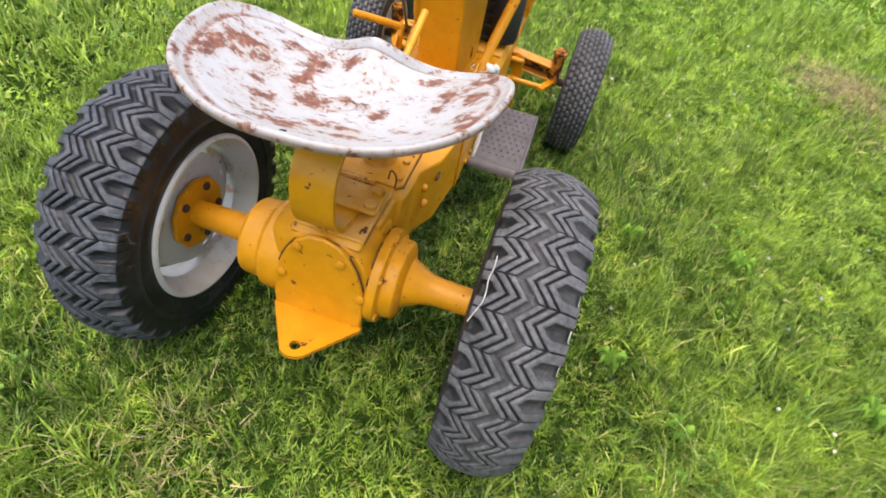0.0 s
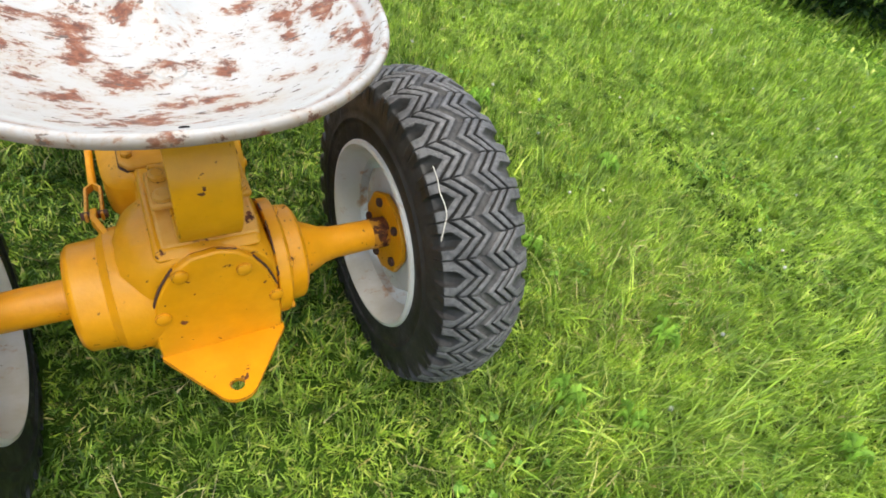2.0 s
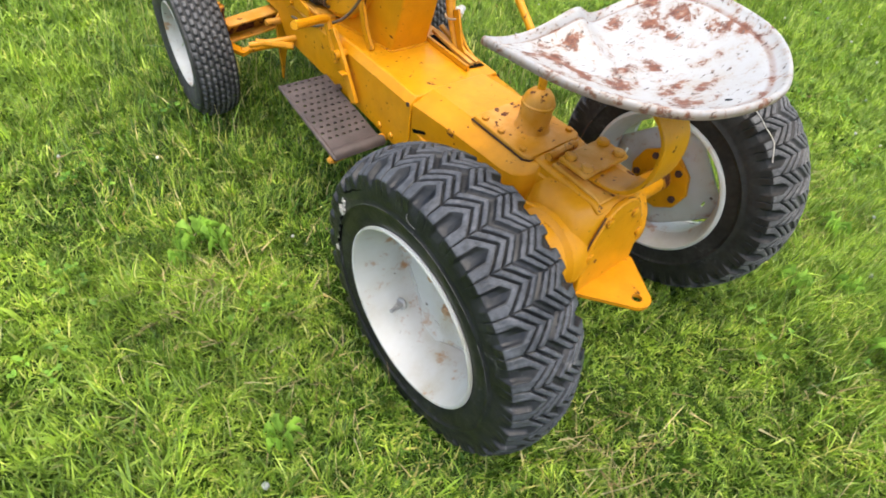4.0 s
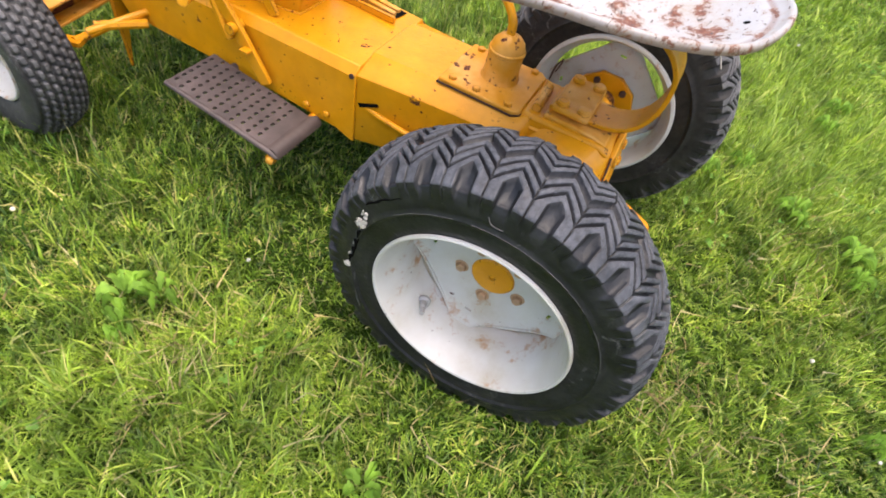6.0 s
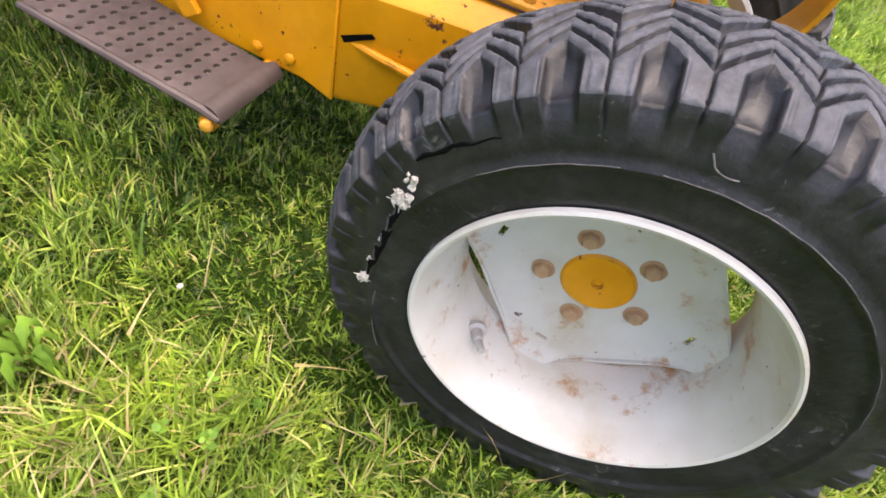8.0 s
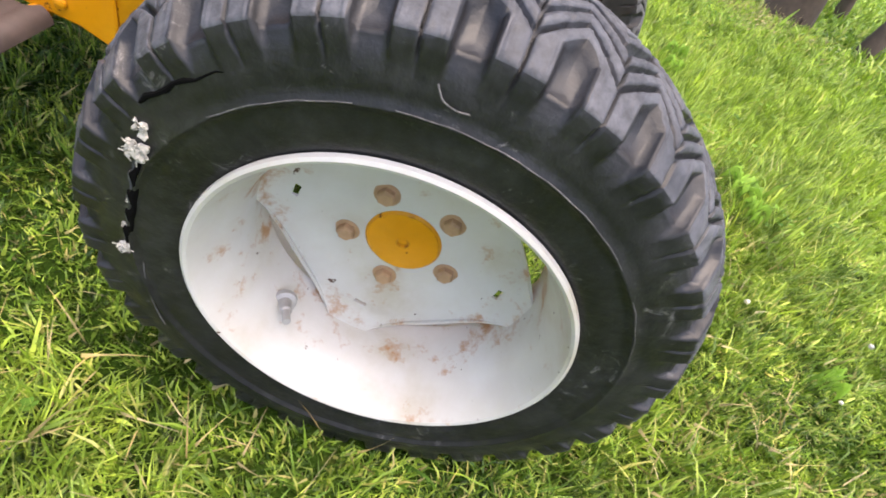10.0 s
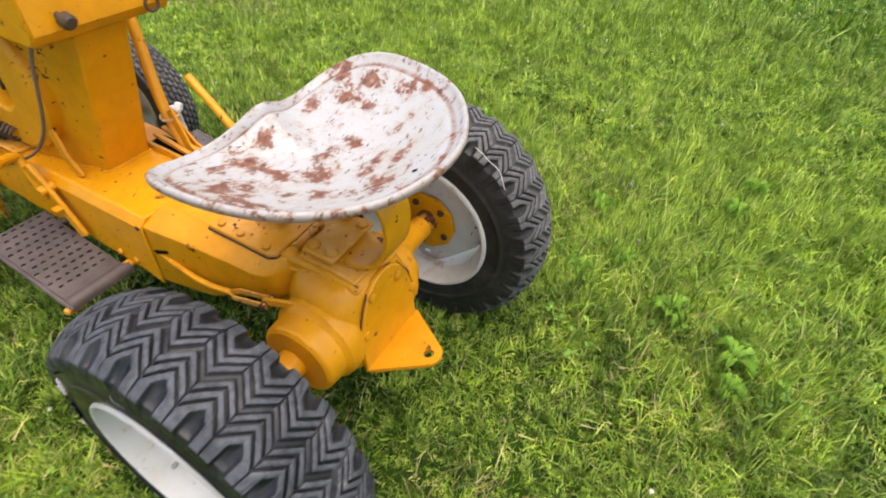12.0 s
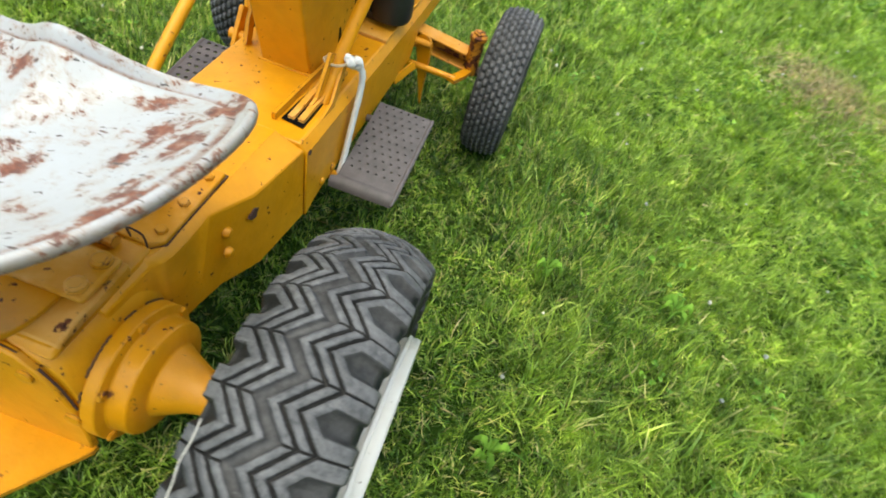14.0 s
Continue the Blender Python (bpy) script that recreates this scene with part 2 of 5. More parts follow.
CLOTH = plain("white_cloth", (0.68, 0.66, 0.62), 0.9, 0.0, 0.25, 40.0, 0.6)
STRING = plain("tan_string", (0.46, 0.34, 0.20), 0.9, 0.0, 0.4, 120.0)
# Flat black that paints the shade inside splits and openings
GAP_BLACK = plain("gap_black", (0.002, 0.002, 0.002), 1.0)
GAP_BLACK.node_tree.nodes["Principled BSDF"].inputs["Specular IOR Level"].default_value = 0.1
CABLE = plain("brown_grey_cable", (0.16, 0.11, 0.07), 0.6)


def leafy(name, stops, patch, through=0.35, rough=0.45, open_light=0.0, gloss=0.22):
    """Blades and leaves: colour by blade, shifted in patches, the lawn's also brightened away from the tractor, with
    light passing through.
    """
    m, n, l, b = material(name)
    geo = n.new("ShaderNodeNewGeometry")
    col = ramp(n, l, geo.outputs["Random Per Island"], stops)
    big = noise_tex(n, l, 1.6, 4, 0.6, "Object")
    # Distance from the tractor brightens the blade colour, as open light would
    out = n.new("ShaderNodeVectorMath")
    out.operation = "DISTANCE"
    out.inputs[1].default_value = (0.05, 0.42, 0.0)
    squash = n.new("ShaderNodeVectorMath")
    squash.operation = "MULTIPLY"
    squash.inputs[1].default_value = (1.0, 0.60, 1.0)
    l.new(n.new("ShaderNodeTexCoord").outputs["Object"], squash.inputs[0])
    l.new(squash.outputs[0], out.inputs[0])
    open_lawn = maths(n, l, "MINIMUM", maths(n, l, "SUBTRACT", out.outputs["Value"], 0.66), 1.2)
    big = maths(n, l, "ADD", big, maths(n, l, "MULTIPLY", open_lawn, open_light))
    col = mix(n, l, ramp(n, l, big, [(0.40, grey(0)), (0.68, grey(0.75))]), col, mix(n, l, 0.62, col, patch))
    # Tuft-sized tone; its dark, cool lows also stand in for shaded gaps
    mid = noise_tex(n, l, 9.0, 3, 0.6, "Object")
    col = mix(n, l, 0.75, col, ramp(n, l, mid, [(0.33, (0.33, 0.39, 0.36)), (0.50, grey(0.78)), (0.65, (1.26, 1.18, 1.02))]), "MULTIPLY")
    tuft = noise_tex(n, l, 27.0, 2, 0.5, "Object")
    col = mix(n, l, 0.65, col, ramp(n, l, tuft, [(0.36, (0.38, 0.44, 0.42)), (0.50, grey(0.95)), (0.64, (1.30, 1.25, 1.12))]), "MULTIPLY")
    l.new(col, b.inputs["Base Color"])
    b.inputs["Roughness"].default_value = rough
    b.inputs["Specular IOR Level"].default_value = gloss
    tr = n.new("ShaderNodeBsdfTranslucent")
    l.new(col, tr.inputs["Color"])
    ms = n.new("ShaderNodeMixShader")
    ms.inputs[0].default_value = through
    l.new(b.outputs[0], ms.inputs[1])
    l.new(tr.outputs[0], ms.inputs[2])
    l.new(ms.outputs[0], n["Material Output"].inputs["Surface"])
    return m


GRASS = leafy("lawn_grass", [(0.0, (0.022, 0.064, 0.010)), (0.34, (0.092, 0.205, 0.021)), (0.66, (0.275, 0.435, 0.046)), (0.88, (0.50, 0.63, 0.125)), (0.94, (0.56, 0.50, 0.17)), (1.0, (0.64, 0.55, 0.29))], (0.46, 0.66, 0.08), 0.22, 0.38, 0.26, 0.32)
# Darkened copy of the lawn colour: shade among the blade roots
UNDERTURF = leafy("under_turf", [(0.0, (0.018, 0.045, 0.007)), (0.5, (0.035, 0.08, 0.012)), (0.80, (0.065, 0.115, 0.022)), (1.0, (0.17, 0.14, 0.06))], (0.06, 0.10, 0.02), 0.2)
CLOVER = leafy("clover_leaf", [(0.0, (0.11, 0.27, 0.028)), (0.6, (0.20, 0.41, 0.045)), (1.0, (0.30, 0.51, 0.07))], (0.2, 0.36, 0.07))
WEED = leafy("broad_weed_leaf", [(0.0, (0.26, 0.48, 0.055)), (1.0, (0.40, 0.65, 0.11))], (0.32, 0.55, 0.08))
STRAW = leafy("dry_straw", [(0.0, (0.30, 0.21, 0.09)), (0.5, (0.54, 0.43, 0.22)), (1.0, (0.70, 0.60, 0.37))], (0.45, 0.40, 0.18), 0.2, 0.7)
PETAL = leafy("clover_flower_white", [(0.0, (0.62, 0.62, 0.55)), (1.0, (0.8, 0.78, 0.72))], (0.7, 0.66, 0.6), 0.3, 0.8)
HEDGE_LEAF = leafy("hedge_leaf", [(0.0, (0.02, 0.05, 0.012)), (0.7, (0.045, 0.10, 0.025)), (1.0, (0.08, 0.15, 0.04))], (0.05, 0.09, 0.02), 0.2)
BARK = plain("brown_bark", (0.10, 0.07, 0.05), 0.9, 0.0, 0.6, 18.0, 0.8)


def soil():
    m, n, l, b = material("soil_and_thatch")
    # kept very dark, so that gaps between blades read as shaded
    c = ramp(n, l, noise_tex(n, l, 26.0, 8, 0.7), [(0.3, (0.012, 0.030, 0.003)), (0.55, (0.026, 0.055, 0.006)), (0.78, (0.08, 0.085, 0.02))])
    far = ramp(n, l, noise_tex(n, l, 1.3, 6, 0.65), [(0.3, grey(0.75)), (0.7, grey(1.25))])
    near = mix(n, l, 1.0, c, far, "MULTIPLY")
    # beyond the blades that are grown one by one, turf shows as a sheet
    away = n.new("ShaderNodeVectorMath")
    away.operation = "LENGTH"
    l.new(n.new("ShaderNodeTexCoord").outputs["Object"], away.inputs[0])
    turf = ramp(n, l, noise_tex(n, l, 9.0, 9, 0.75), [(0.35, (0.05, 0.115, 0.012)), (0.65, (0.13, 0.225, 0.03))])
    dist = maths(n, l, "DIVIDE", away.outputs["Value"], 10.0)
    l.new(mix(n, l, ramp(n, l, dist, [(0.17, grey(0)), (0.30, grey(1))]), near, turf), b.inputs["Base Color"])
    b.inputs["Roughness"].default_value = 0.95
    b.inputs["Specular IOR Level"].default_value = 0.05
    bump(n, l, b, noise_tex(n, l, 70.0, 6), 0.9, 0.02)
    return m


SOIL = soil()


# ---- mesh helpers ----
def link(name, data, mat, parent=None, label=""):
    ob = new(name, data)
    if mat is not None and not data.materials:
        data.materials.append(mat)
    if parent is not None:
        ob.parent = parent
    if label:
        ob["label"] = label
    return ob


def part(name, bm, mat, parent, label="", smooth=35, bevel=0.0, m=None):
    """One bmesh as one mesh object under a thing or a part."""
    data = bpy.data.meshes.new(name)
    bmesh.ops.recalc_face_normals(bm, faces=bm.faces)
    if smooth:
        for f in bm.faces:
            f.smooth = True
        cut = radians(smooth)
        for e in bm.edges:
            e.smooth = len(e.link_faces) == 2 and e.calc_face_angle(3.0) < cut
    bm.to_mesh(data)
    bm.free()
    ob = link(name, data, mat, parent, label)
    if m is not None:
        ob.matrix_local = m
    if bevel:
        mod = ob.modifiers.new("bevel", "BEVEL")
        mod.width, mod.segments, mod.limit_method, mod.angle_limit = bevel, 2, "ANGLE", radians(40)
        mod.harden_normals = False
    return ob


def box(x0, x1, y0, y1, z0, z1, bm=None):
    bm = bm or bmesh.new()
    made = bmesh.ops.create_cube(bm, size=1)["verts"]
    for v in made:
        v.co = Vector(((x0 + x1) / 2 + v.co.x * (x1 - x0), (y0 + y1) / 2 + v.co.y * (y1 - y0), (z0 + z1) / 2 + v.co.z * (z1 - z0)))
    return bm


def prism(outline, lo, hi, axis="x", bm=None):
    """A flat outline of (a, b), drawn out between lo and hi along an axis."""
    bm = bm or bmesh.new()
    place = {"x": lambda a, b, c: (c, a, b), "y": lambda a, b, c: (a, c, b), "z": lambda a, b, c: (a, b, c)}[axis]
    ends = [[bm.verts.new(place(a, b, c)) for a, b in outline] for c in (lo, hi)]
    bm.faces.new(ends[0])
    bm.faces.new(ends[1])
    k = len(outline)
    for i in range(k):
        bm.faces.new((ends[0][i], ends[0][(i + 1) % k], ends[1][(i + 1) % k], ends[1][i]))
    return bm


def loft(rings, bm=None, caps=True):
    """Skin through rings of equally many points."""
    bm = bm or bmesh.new()
    vs = [[bm.verts.new(p) for p in ring] for ring in rings]
    k = len(rings[0])
    for a, b in zip(vs, vs[1:]):
        for i in range(k):
            bm.faces.new((a[i], a[(i + 1) % k], b[(i + 1) % k], b[i]))
    if caps:
        bm.faces.new(vs[0])
        bm.faces.new(vs[-1])
    return bm


def tube(points, radius, segs=10, bm=None, flat=1.0, up=None):
    """A rod through points; radius one number or one a point; flat squeezes it across."""
    pts = [Vector(p) for p in points]
    radii = radius if isinstance(radius, (list, tuple)) else [radius] * len(pts)
    rings, side = [], None
    for i, p in enumerate(pts):
        d = (pts[min(i + 1, len(pts) - 1)] - pts[max(i - 1, 0)]).normalized()
        ref = Vector(up) if up else (Vector((0, 0, 1)) if abs(d.z) < 0.9 else Vector((1, 0, 0)))
        if side is None or up:
            side = d.cross(ref).normalized()
        else:
            side = (side - side.dot(d) * d).normalized()
        over = side.cross(d)
        rings.append([p + (side * math.cos(2 * math.pi * k / segs) + over * flat * math.sin(2 * math.pi * k / segs)) * radii[i] for k in range(segs)])
    return loft(rings, bm)


def strap(points, width, thick, up, bm=None):
    """A flat bar bent through points; its width lies along up x its way."""
    pts, rings = [Vector(p) for p in points], []
    for i, p in enumerate(pts):
        d = (pts[min(i + 1, len(pts) - 1)] - pts[max(i - 1, 0)]).normalized()
        across = Vector(up).cross(d).normalized()
        off = d.cross(across).normalized()
        w = width[i] if isinstance(width, (list, tuple)) else width
        rings.append([p + across * w / 2 * a + off * thick / 2 * b for a, b in ((-1, -1), (1, -1), (1, 1), (-1, 1))])
    return loft(rings, bm)


def curve_points(points, steps=6):
    """Catmull-Rom through points."""
    p = [Vector(q) for q in points]
    p = [2 * p[0] - p[1]] + p + [2 * p[-1] - p[-2]]
    out = []
    for a, b, c, d in zip(p, p[1:], p[2:], p[3:]):
        for k in range(steps):
            t = k / steps
            out.append(0.5 * (2 * b + (c - a) * t + (2 * a - 5 * b + 4 * c - d) * t * t + (3 * b - a - 3 * c + d) * t ** 3))
    return out + [p[-2]]


def lathe(profile, segs=64, bm=None, closed=False, centre=(0, 0, 0), caps=False):
    """Turns (radius, along) round the x axis."""
    bm = bm or bmesh.new()
    cx, cy, cz = centre
    rings = [[bm.verts.new((cx + a, cy + r * math.cos(2 * math.pi * k / segs), cz + r * math.sin(2 * math.pi * k / segs))) for k in range(segs)] for r, a in profile]
    pairs = list(zip(rings, rings[1:])) + ([(rings[-1], rings[0])] if closed else [])
    for a, b in pairs:
        for k in range(segs):
            bm.faces.new((a[k], a[(k + 1) % segs], b[(k + 1) % segs], b[k]))
    if caps:
        bm.faces.new(rings[0])
        bm.faces.new(rings[-1])
    return bm


def turned(profile, base, axis, segs=32, bm=None):
    """A lathed solid of (radius, along) that starts at base and runs along axis."""
    made = lathe(profile, segs, caps=True)
    q = Vector((1, 0, 0)).rotation_difference(Vector(axis).normalized()).to_matrix().to_4x4()
    bmesh.ops.transform(made, matrix=Matrix.Translation(base) @ q, verts=made.verts)
    if bm is None:
        return made
    data = bpy.data.meshes.new("tmp")
    made.to_mesh(data)
    made.free()
    bm.from_mesh(data)
    bpy.data.meshes.remove(data)
    return bm


def hexnut(base, axis, size, high, bm=None):
    return turned([(size, 0), (size, high * 0.8), (size * 0.8, high)], base, axis, 6, bm)


def raw_mesh(name, verts, faces):
    """verts (n, 3) and faces (m, k) as numpy arrays."""
    data = bpy.data.meshes.new(name)
    n, (m, k) = len(verts), faces.shape
    data.vertices.add(n)
    data.vertices.foreach_set("co", verts.astype(np.float32).ravel())
    data.loops.add(m * k)
    data.loops.foreach_set("vertex_index", faces.astype(np.int32).ravel())
    data.polygons.add(m)
    data.polygons.foreach_set("loop_start", np.arange(0, m * k, k, dtype=np.int32))
    data.polygons.foreach_set("loop_total", np.full(m, k, dtype=np.int32))
    data.update(calc_edges=True)
    return data


# ---- ground ----
def ground_z(x, y):
    """The lawn falls gently towards +x and has soft humps."""
    x, y = np.asarray(x, float), np.asarray(y, float)
    return -0.365 * np.tanh(x / 10) + 0.010 * np.sin(1.7 * x + 0.6) * np.sin(1.3 * y + 1.1) + 0.006 * np.sin(4.3 * x + 2.0 * y) + 0.005 * np.sin(5.1 * y - 2.3 * x + 0.4)


def make_ground():
    near = np.linspace(-8, 8, 161)
    far = np.array([12, 18, 30, 60, 120, 300, 900.0])
    axis = np.concatenate([-far[::-1], near, far])
    gx, gy = np.meshgrid(axis, axis, indexing="ij")
    gz = ground_z(gx, gy)
    k = len(axis)
    idx = np.arange(k * k).reshape(k, k)
    faces = np.stack([idx[:-1, :-1], idx[1:, :-1], idx[1:, 1:], idx[:-1, 1:]], -1).reshape(-1, 4)
    data = raw_mesh("ground", np.stack([gx, gy, gz], -1).reshape(-1, 3), faces)
    data.polygons.foreach_set("use_smooth", np.ones(len(faces), bool))
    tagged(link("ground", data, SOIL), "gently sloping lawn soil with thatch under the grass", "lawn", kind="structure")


make_ground()

# ---- the garden tractor ----
AXLE_Z = 0.268
tractor = new("garden_tractor")
tagged(tractor, "small vintage garden tractor in chipped yellow-orange paint standing on the lawn", "tractor")

EDGE = 56.0  # half width of the full zigzags; from here to the shoulder they flatten out


def rear_tyre_mesh(crown, mats, seed, teeth, shift, grooves, lug_half, pocket, pocket_from, tuck):
    """Carcass and zigzag tread as one turned skin, its grid laid along the zigzags: nested ribs, paired shoulder lugs, scooped pockets between."""
    rng = np.random.default_rng(seed)
    cuts = [0.018, 0.235, 0.265, 0.20, 0.30, 0.482, 0.518, 0.70, 0.735, 0.765, 0.80, 0.982]
    marks = sorted({round(x, 4) for e in cuts for x in (e - 0.005, e + 0.005)} | {0.0, 0.06, 0.11, 0.16, 0.34, 0.39, 0.44, 0.5, 0.56, 0.61, 0.66, 0.84, 0.89, 0.94})
    turns = np.array([k + m for k in range(teeth) for m in marks])
    p = turns % 1.0
    theta = turns * 2 * np.pi / teeth
    nu = len(theta)
    zig = 14.0 * (4 * np.abs(p - 0.5) - 1)
    side = [(70, 166), (73.5, 174), (75.2, 186), (75.8, 198), (76.0, 203.5), (79.0, 205.2), (79.0, 207.2), (76.2, 210), (76.6, 219), (75.8, 228), (74.4, 236), (72.4, 243), (70.6, 249), (69.2, 254), (68.2, 260)]
    lanes = {-72.5, -68.0, 68.0, 72.5, pocket_from - 0.6, pocket_from + 0.6, -pocket_from - 0.6, -pocket_from + 0.6}
    for (c, w, _), after in zip(grooves, grooves[1:] + [None]):
        lanes |= {c - w / 2 - 3.4, c - w / 2 - 1.6, c - w / 2 - 0.1, c - w / 2 + 1.0, c + w / 2 - 1.0, c + w / 2 + 0.1, c + w / 2 + 1.6, c + w / 2 + 3.4}
        if after:
            lanes.add((c + w / 2 + after[0] - after[1] / 2) / 2)
    lanes = sorted(lanes)
    left_d, right_d = np.abs(p - 0.5), np.minimum(p, 1 - p)
    worn_by = 0.8 * np.sin(theta * 3 + seed) + 0.5 * np.sin(theta * 7 + 2 * seed)
    tops, low, rows = [], [], []

    def wall(v, r):
        d = left_d if v < 0 else right_d
        dip = np.clip((d - lug_half + 0.007) / 0.07, 0, 1)
        dip = dip * dip * (3 - 2 * dip)
        proud = 5.0 * (1 - dip) * min(max((r - 237) / 15, 0), 1) * np.where(d <= 0.018, 0.2, 1.0)
        tops.append(np.full(nu, r > 258) & (d < lug_half) & (d > 0.018))
        low.append(np.full(nu, r > 246) & (d > 0.1) & (v > 0))
        drawn_in = tuck * min(max((252 - r) / 30, 0), 1) if v > 0 else 0.0
        rows.append((np.sign(v) * (abs(v) - drawn_in + proud), r - 0.7 * pocket * dip * min(max((r - 243) / 17, 0), 1)))

    for v, r in side:
        wall(-v, r)
    for w in lanes:
        t = max((abs(w) - EDGE) / (72.5 - EDGE), 0.0)
        v = w + shift + zig if t == 0 else np.sign(w) * (EDGE * (1 - t) + 72.5 * t) + (zig + shift) * (1 - t)
        base = 285 - 23 * (np.abs(v) / 72.5) ** 2.3
        d = left_d if w < 0 else right_d
        cut, filled_groove, edge = np.zeros(nu), False, 0.0
        for c, wide, deep in grooves:
            if abs(w - c) < wide / 2 - 0.3:
                cut += deep
                filled_groove = wide > 10
            edge = max(edge, 1.7 * max(0.0, 1 - abs(abs(w - c) - wide / 2) / 3.4) ** 2)
        pocketed = np.zeros(nu, bool)
        if abs(w) > pocket_from:
            half = lug_half
            dip = np.clip((d - half) / 0.07, 0, 1)
            scoop = np.where(d <= 0.018, 6.0, pocket * dip * dip * (3 - 2 * dip) * (0.75 + 0.25 * t))
            pocketed = scoop > cut
            cut = np.maximum(cut, scoop)
        elif not cut.any():
            cut = np.where(d <= 0.018, 5.0, 0.0)
        v = v - np.sign(w) * (0.25 if w > 0 and tuck else 0.6) * cut * pocketed * (abs(w) > 60)
        tops.append(cut == 0)
        low.append(pocketed & (d > 0.1) & (w > 0) | filled_groove)
        # scuffed, uneven edges
        rows.append((v + rng.normal(0, 0.35, nu) * (cut == 0), base - cut + np.where(cut == 0, worn_by - edge + rng.normal(0, 0.3, nu), 0)))
    for v, r in reversed(side):
        wall(v, r)
    verts = np.zeros((len(rows), nu, 3))
    for c, (v, r) in enumerate(rows):
        grow_out = np.clip((r - 205) / 60, 0, 1) * (crown - 285)
        verts[c, :, 0] = v / 1000
        verts[c, :, 1] = (r + grow_out) / 1000 * np.cos(theta)
        verts[c, :, 2] = (r + grow_out) / 1000 * np.sin(theta)
    idx = np.arange(len(rows) * nu).reshape(len(rows), nu)
    nxt = np.roll(idx, -1, axis=1)
    faces = np.stack([idx[:-1], nxt[:-1], nxt[1:], idx[1:]], -1)
    t = np.array(tops)
    worn = t[:-1] & t[1:] & np.roll(t, -1, 1)[:-1] & np.roll(t, -1, 1)[1:]
    t = t | np.array(low)
    filled = t[:-1] & t[1:] & np.roll(t, -1, 1)[:-1] & np.roll(t, -1, 1)[1:] & ~worn
    smooth = np.ones(worn.shape, bool)
    data = raw_mesh("tyre", verts.reshape(-1, 3), faces.reshape(-1, 4))
    data.polygons.foreach_set("use_smooth", smooth.ravel())
    data.polygons.foreach_set("material_index", (worn.astype(np.int32) + 2 * filled).ravel())
    for m in mats:
        data.materials.append(m)
    return data


def front_tyre_mesh():
    """Balloon tyre with staggered, rounded blocks in seven rings."""
    n, per = 54, 12
    nu = n * per
    theta = np.arange(nu) * 2 * np.pi / nu
    side = [(40, 112), (47, 121), (52, 136), (55, 151), (56, 166), (55.5, 178), (53.5, 187)]
    tread = np.linspace(-51, 51, 57)
    cols = [(-v, r, True) for v, r in side] + [(v, 206 - 14 * (abs(v) / 51) ** 2.2, False) for v in tread] + [(v, r, True) for v, r in reversed(side)]
    verts = np.zeros((len(cols), nu, 3))
    top = np.zeros((len(cols), nu), bool)
    for c, (v, r, wall) in enumerate(cols):
        rr = np.full(nu, float(r))
        if not wall:
            row = (v + 51) / 102 * 7
            ring = min(int(row), 6)
            across = 2 * (row - ring) - 1
            along = 2 * ((np.arange(nu) / per + 0.5 * (ring % 2)) % 1.0) - 1
            # pillow-shaped blocks, set like scales
            block = np.maximum(np.abs(across), np.abs(along)) + 0.25 * np.abs(across * along)
            cut = np.clip((block - 0.62) / 0.22, 0, 1)
            rr -= 7.0 * cut * cut * (3 - 2 * cut)
            top[c] = cut < 0.5
        verts[c, :, 0], verts[c, :, 1], verts[c, :, 2] = v / 1000, rr / 1000 * np.cos(theta), rr / 1000 * np.sin(theta)
    idx = np.arange(len(cols) * nu).reshape(len(cols), nu)
    nxt = np.roll(idx, -1, axis=1)
    faces = np.stack([idx[:-1], nxt[:-1], nxt[1:], idx[1:]], -1)
    data = raw_mesh("tyre", verts.reshape(-1, 3), faces.reshape(-1, 4))
    data.polygons.foreach_set("material_index", (top[:-1] & top[1:]).astype(np.int32).ravel())
    data.materials.append(RUBBER_FRONT)
    data.materials.append(RUBBER_DUSTY)
    return data


def lathe_profile_rim(half, lip, seat, drop):
    """Rim section from the outer lip over the drop centre to the inner lip, as (radius, along)."""
    return [(lip - 0.0006, half - 0.003), (lip - 0.0010, half + 0.0002), (lip - 0.0024, half + 0.0010), (lip - 0.0040, half), (lip - 0.0052, half - 0.004), (lip - 0.0070, half - 0.010), (lip - 0.0098, half - 0.018), (seat, half - 0.026), (seat - 0.0045, half - 0.038), (drop, half - 0.052),
            (drop - 0.002, -half + 0.042), (seat - 0.003, -half + 0.030), (seat, -half + 0.014), (lip - 0.007, -half + 0.003), (lip - 0.003, -half - 0.002), (lip + 0.001, -half - 0.001), (lip + 0.003, -half + 0.004)]


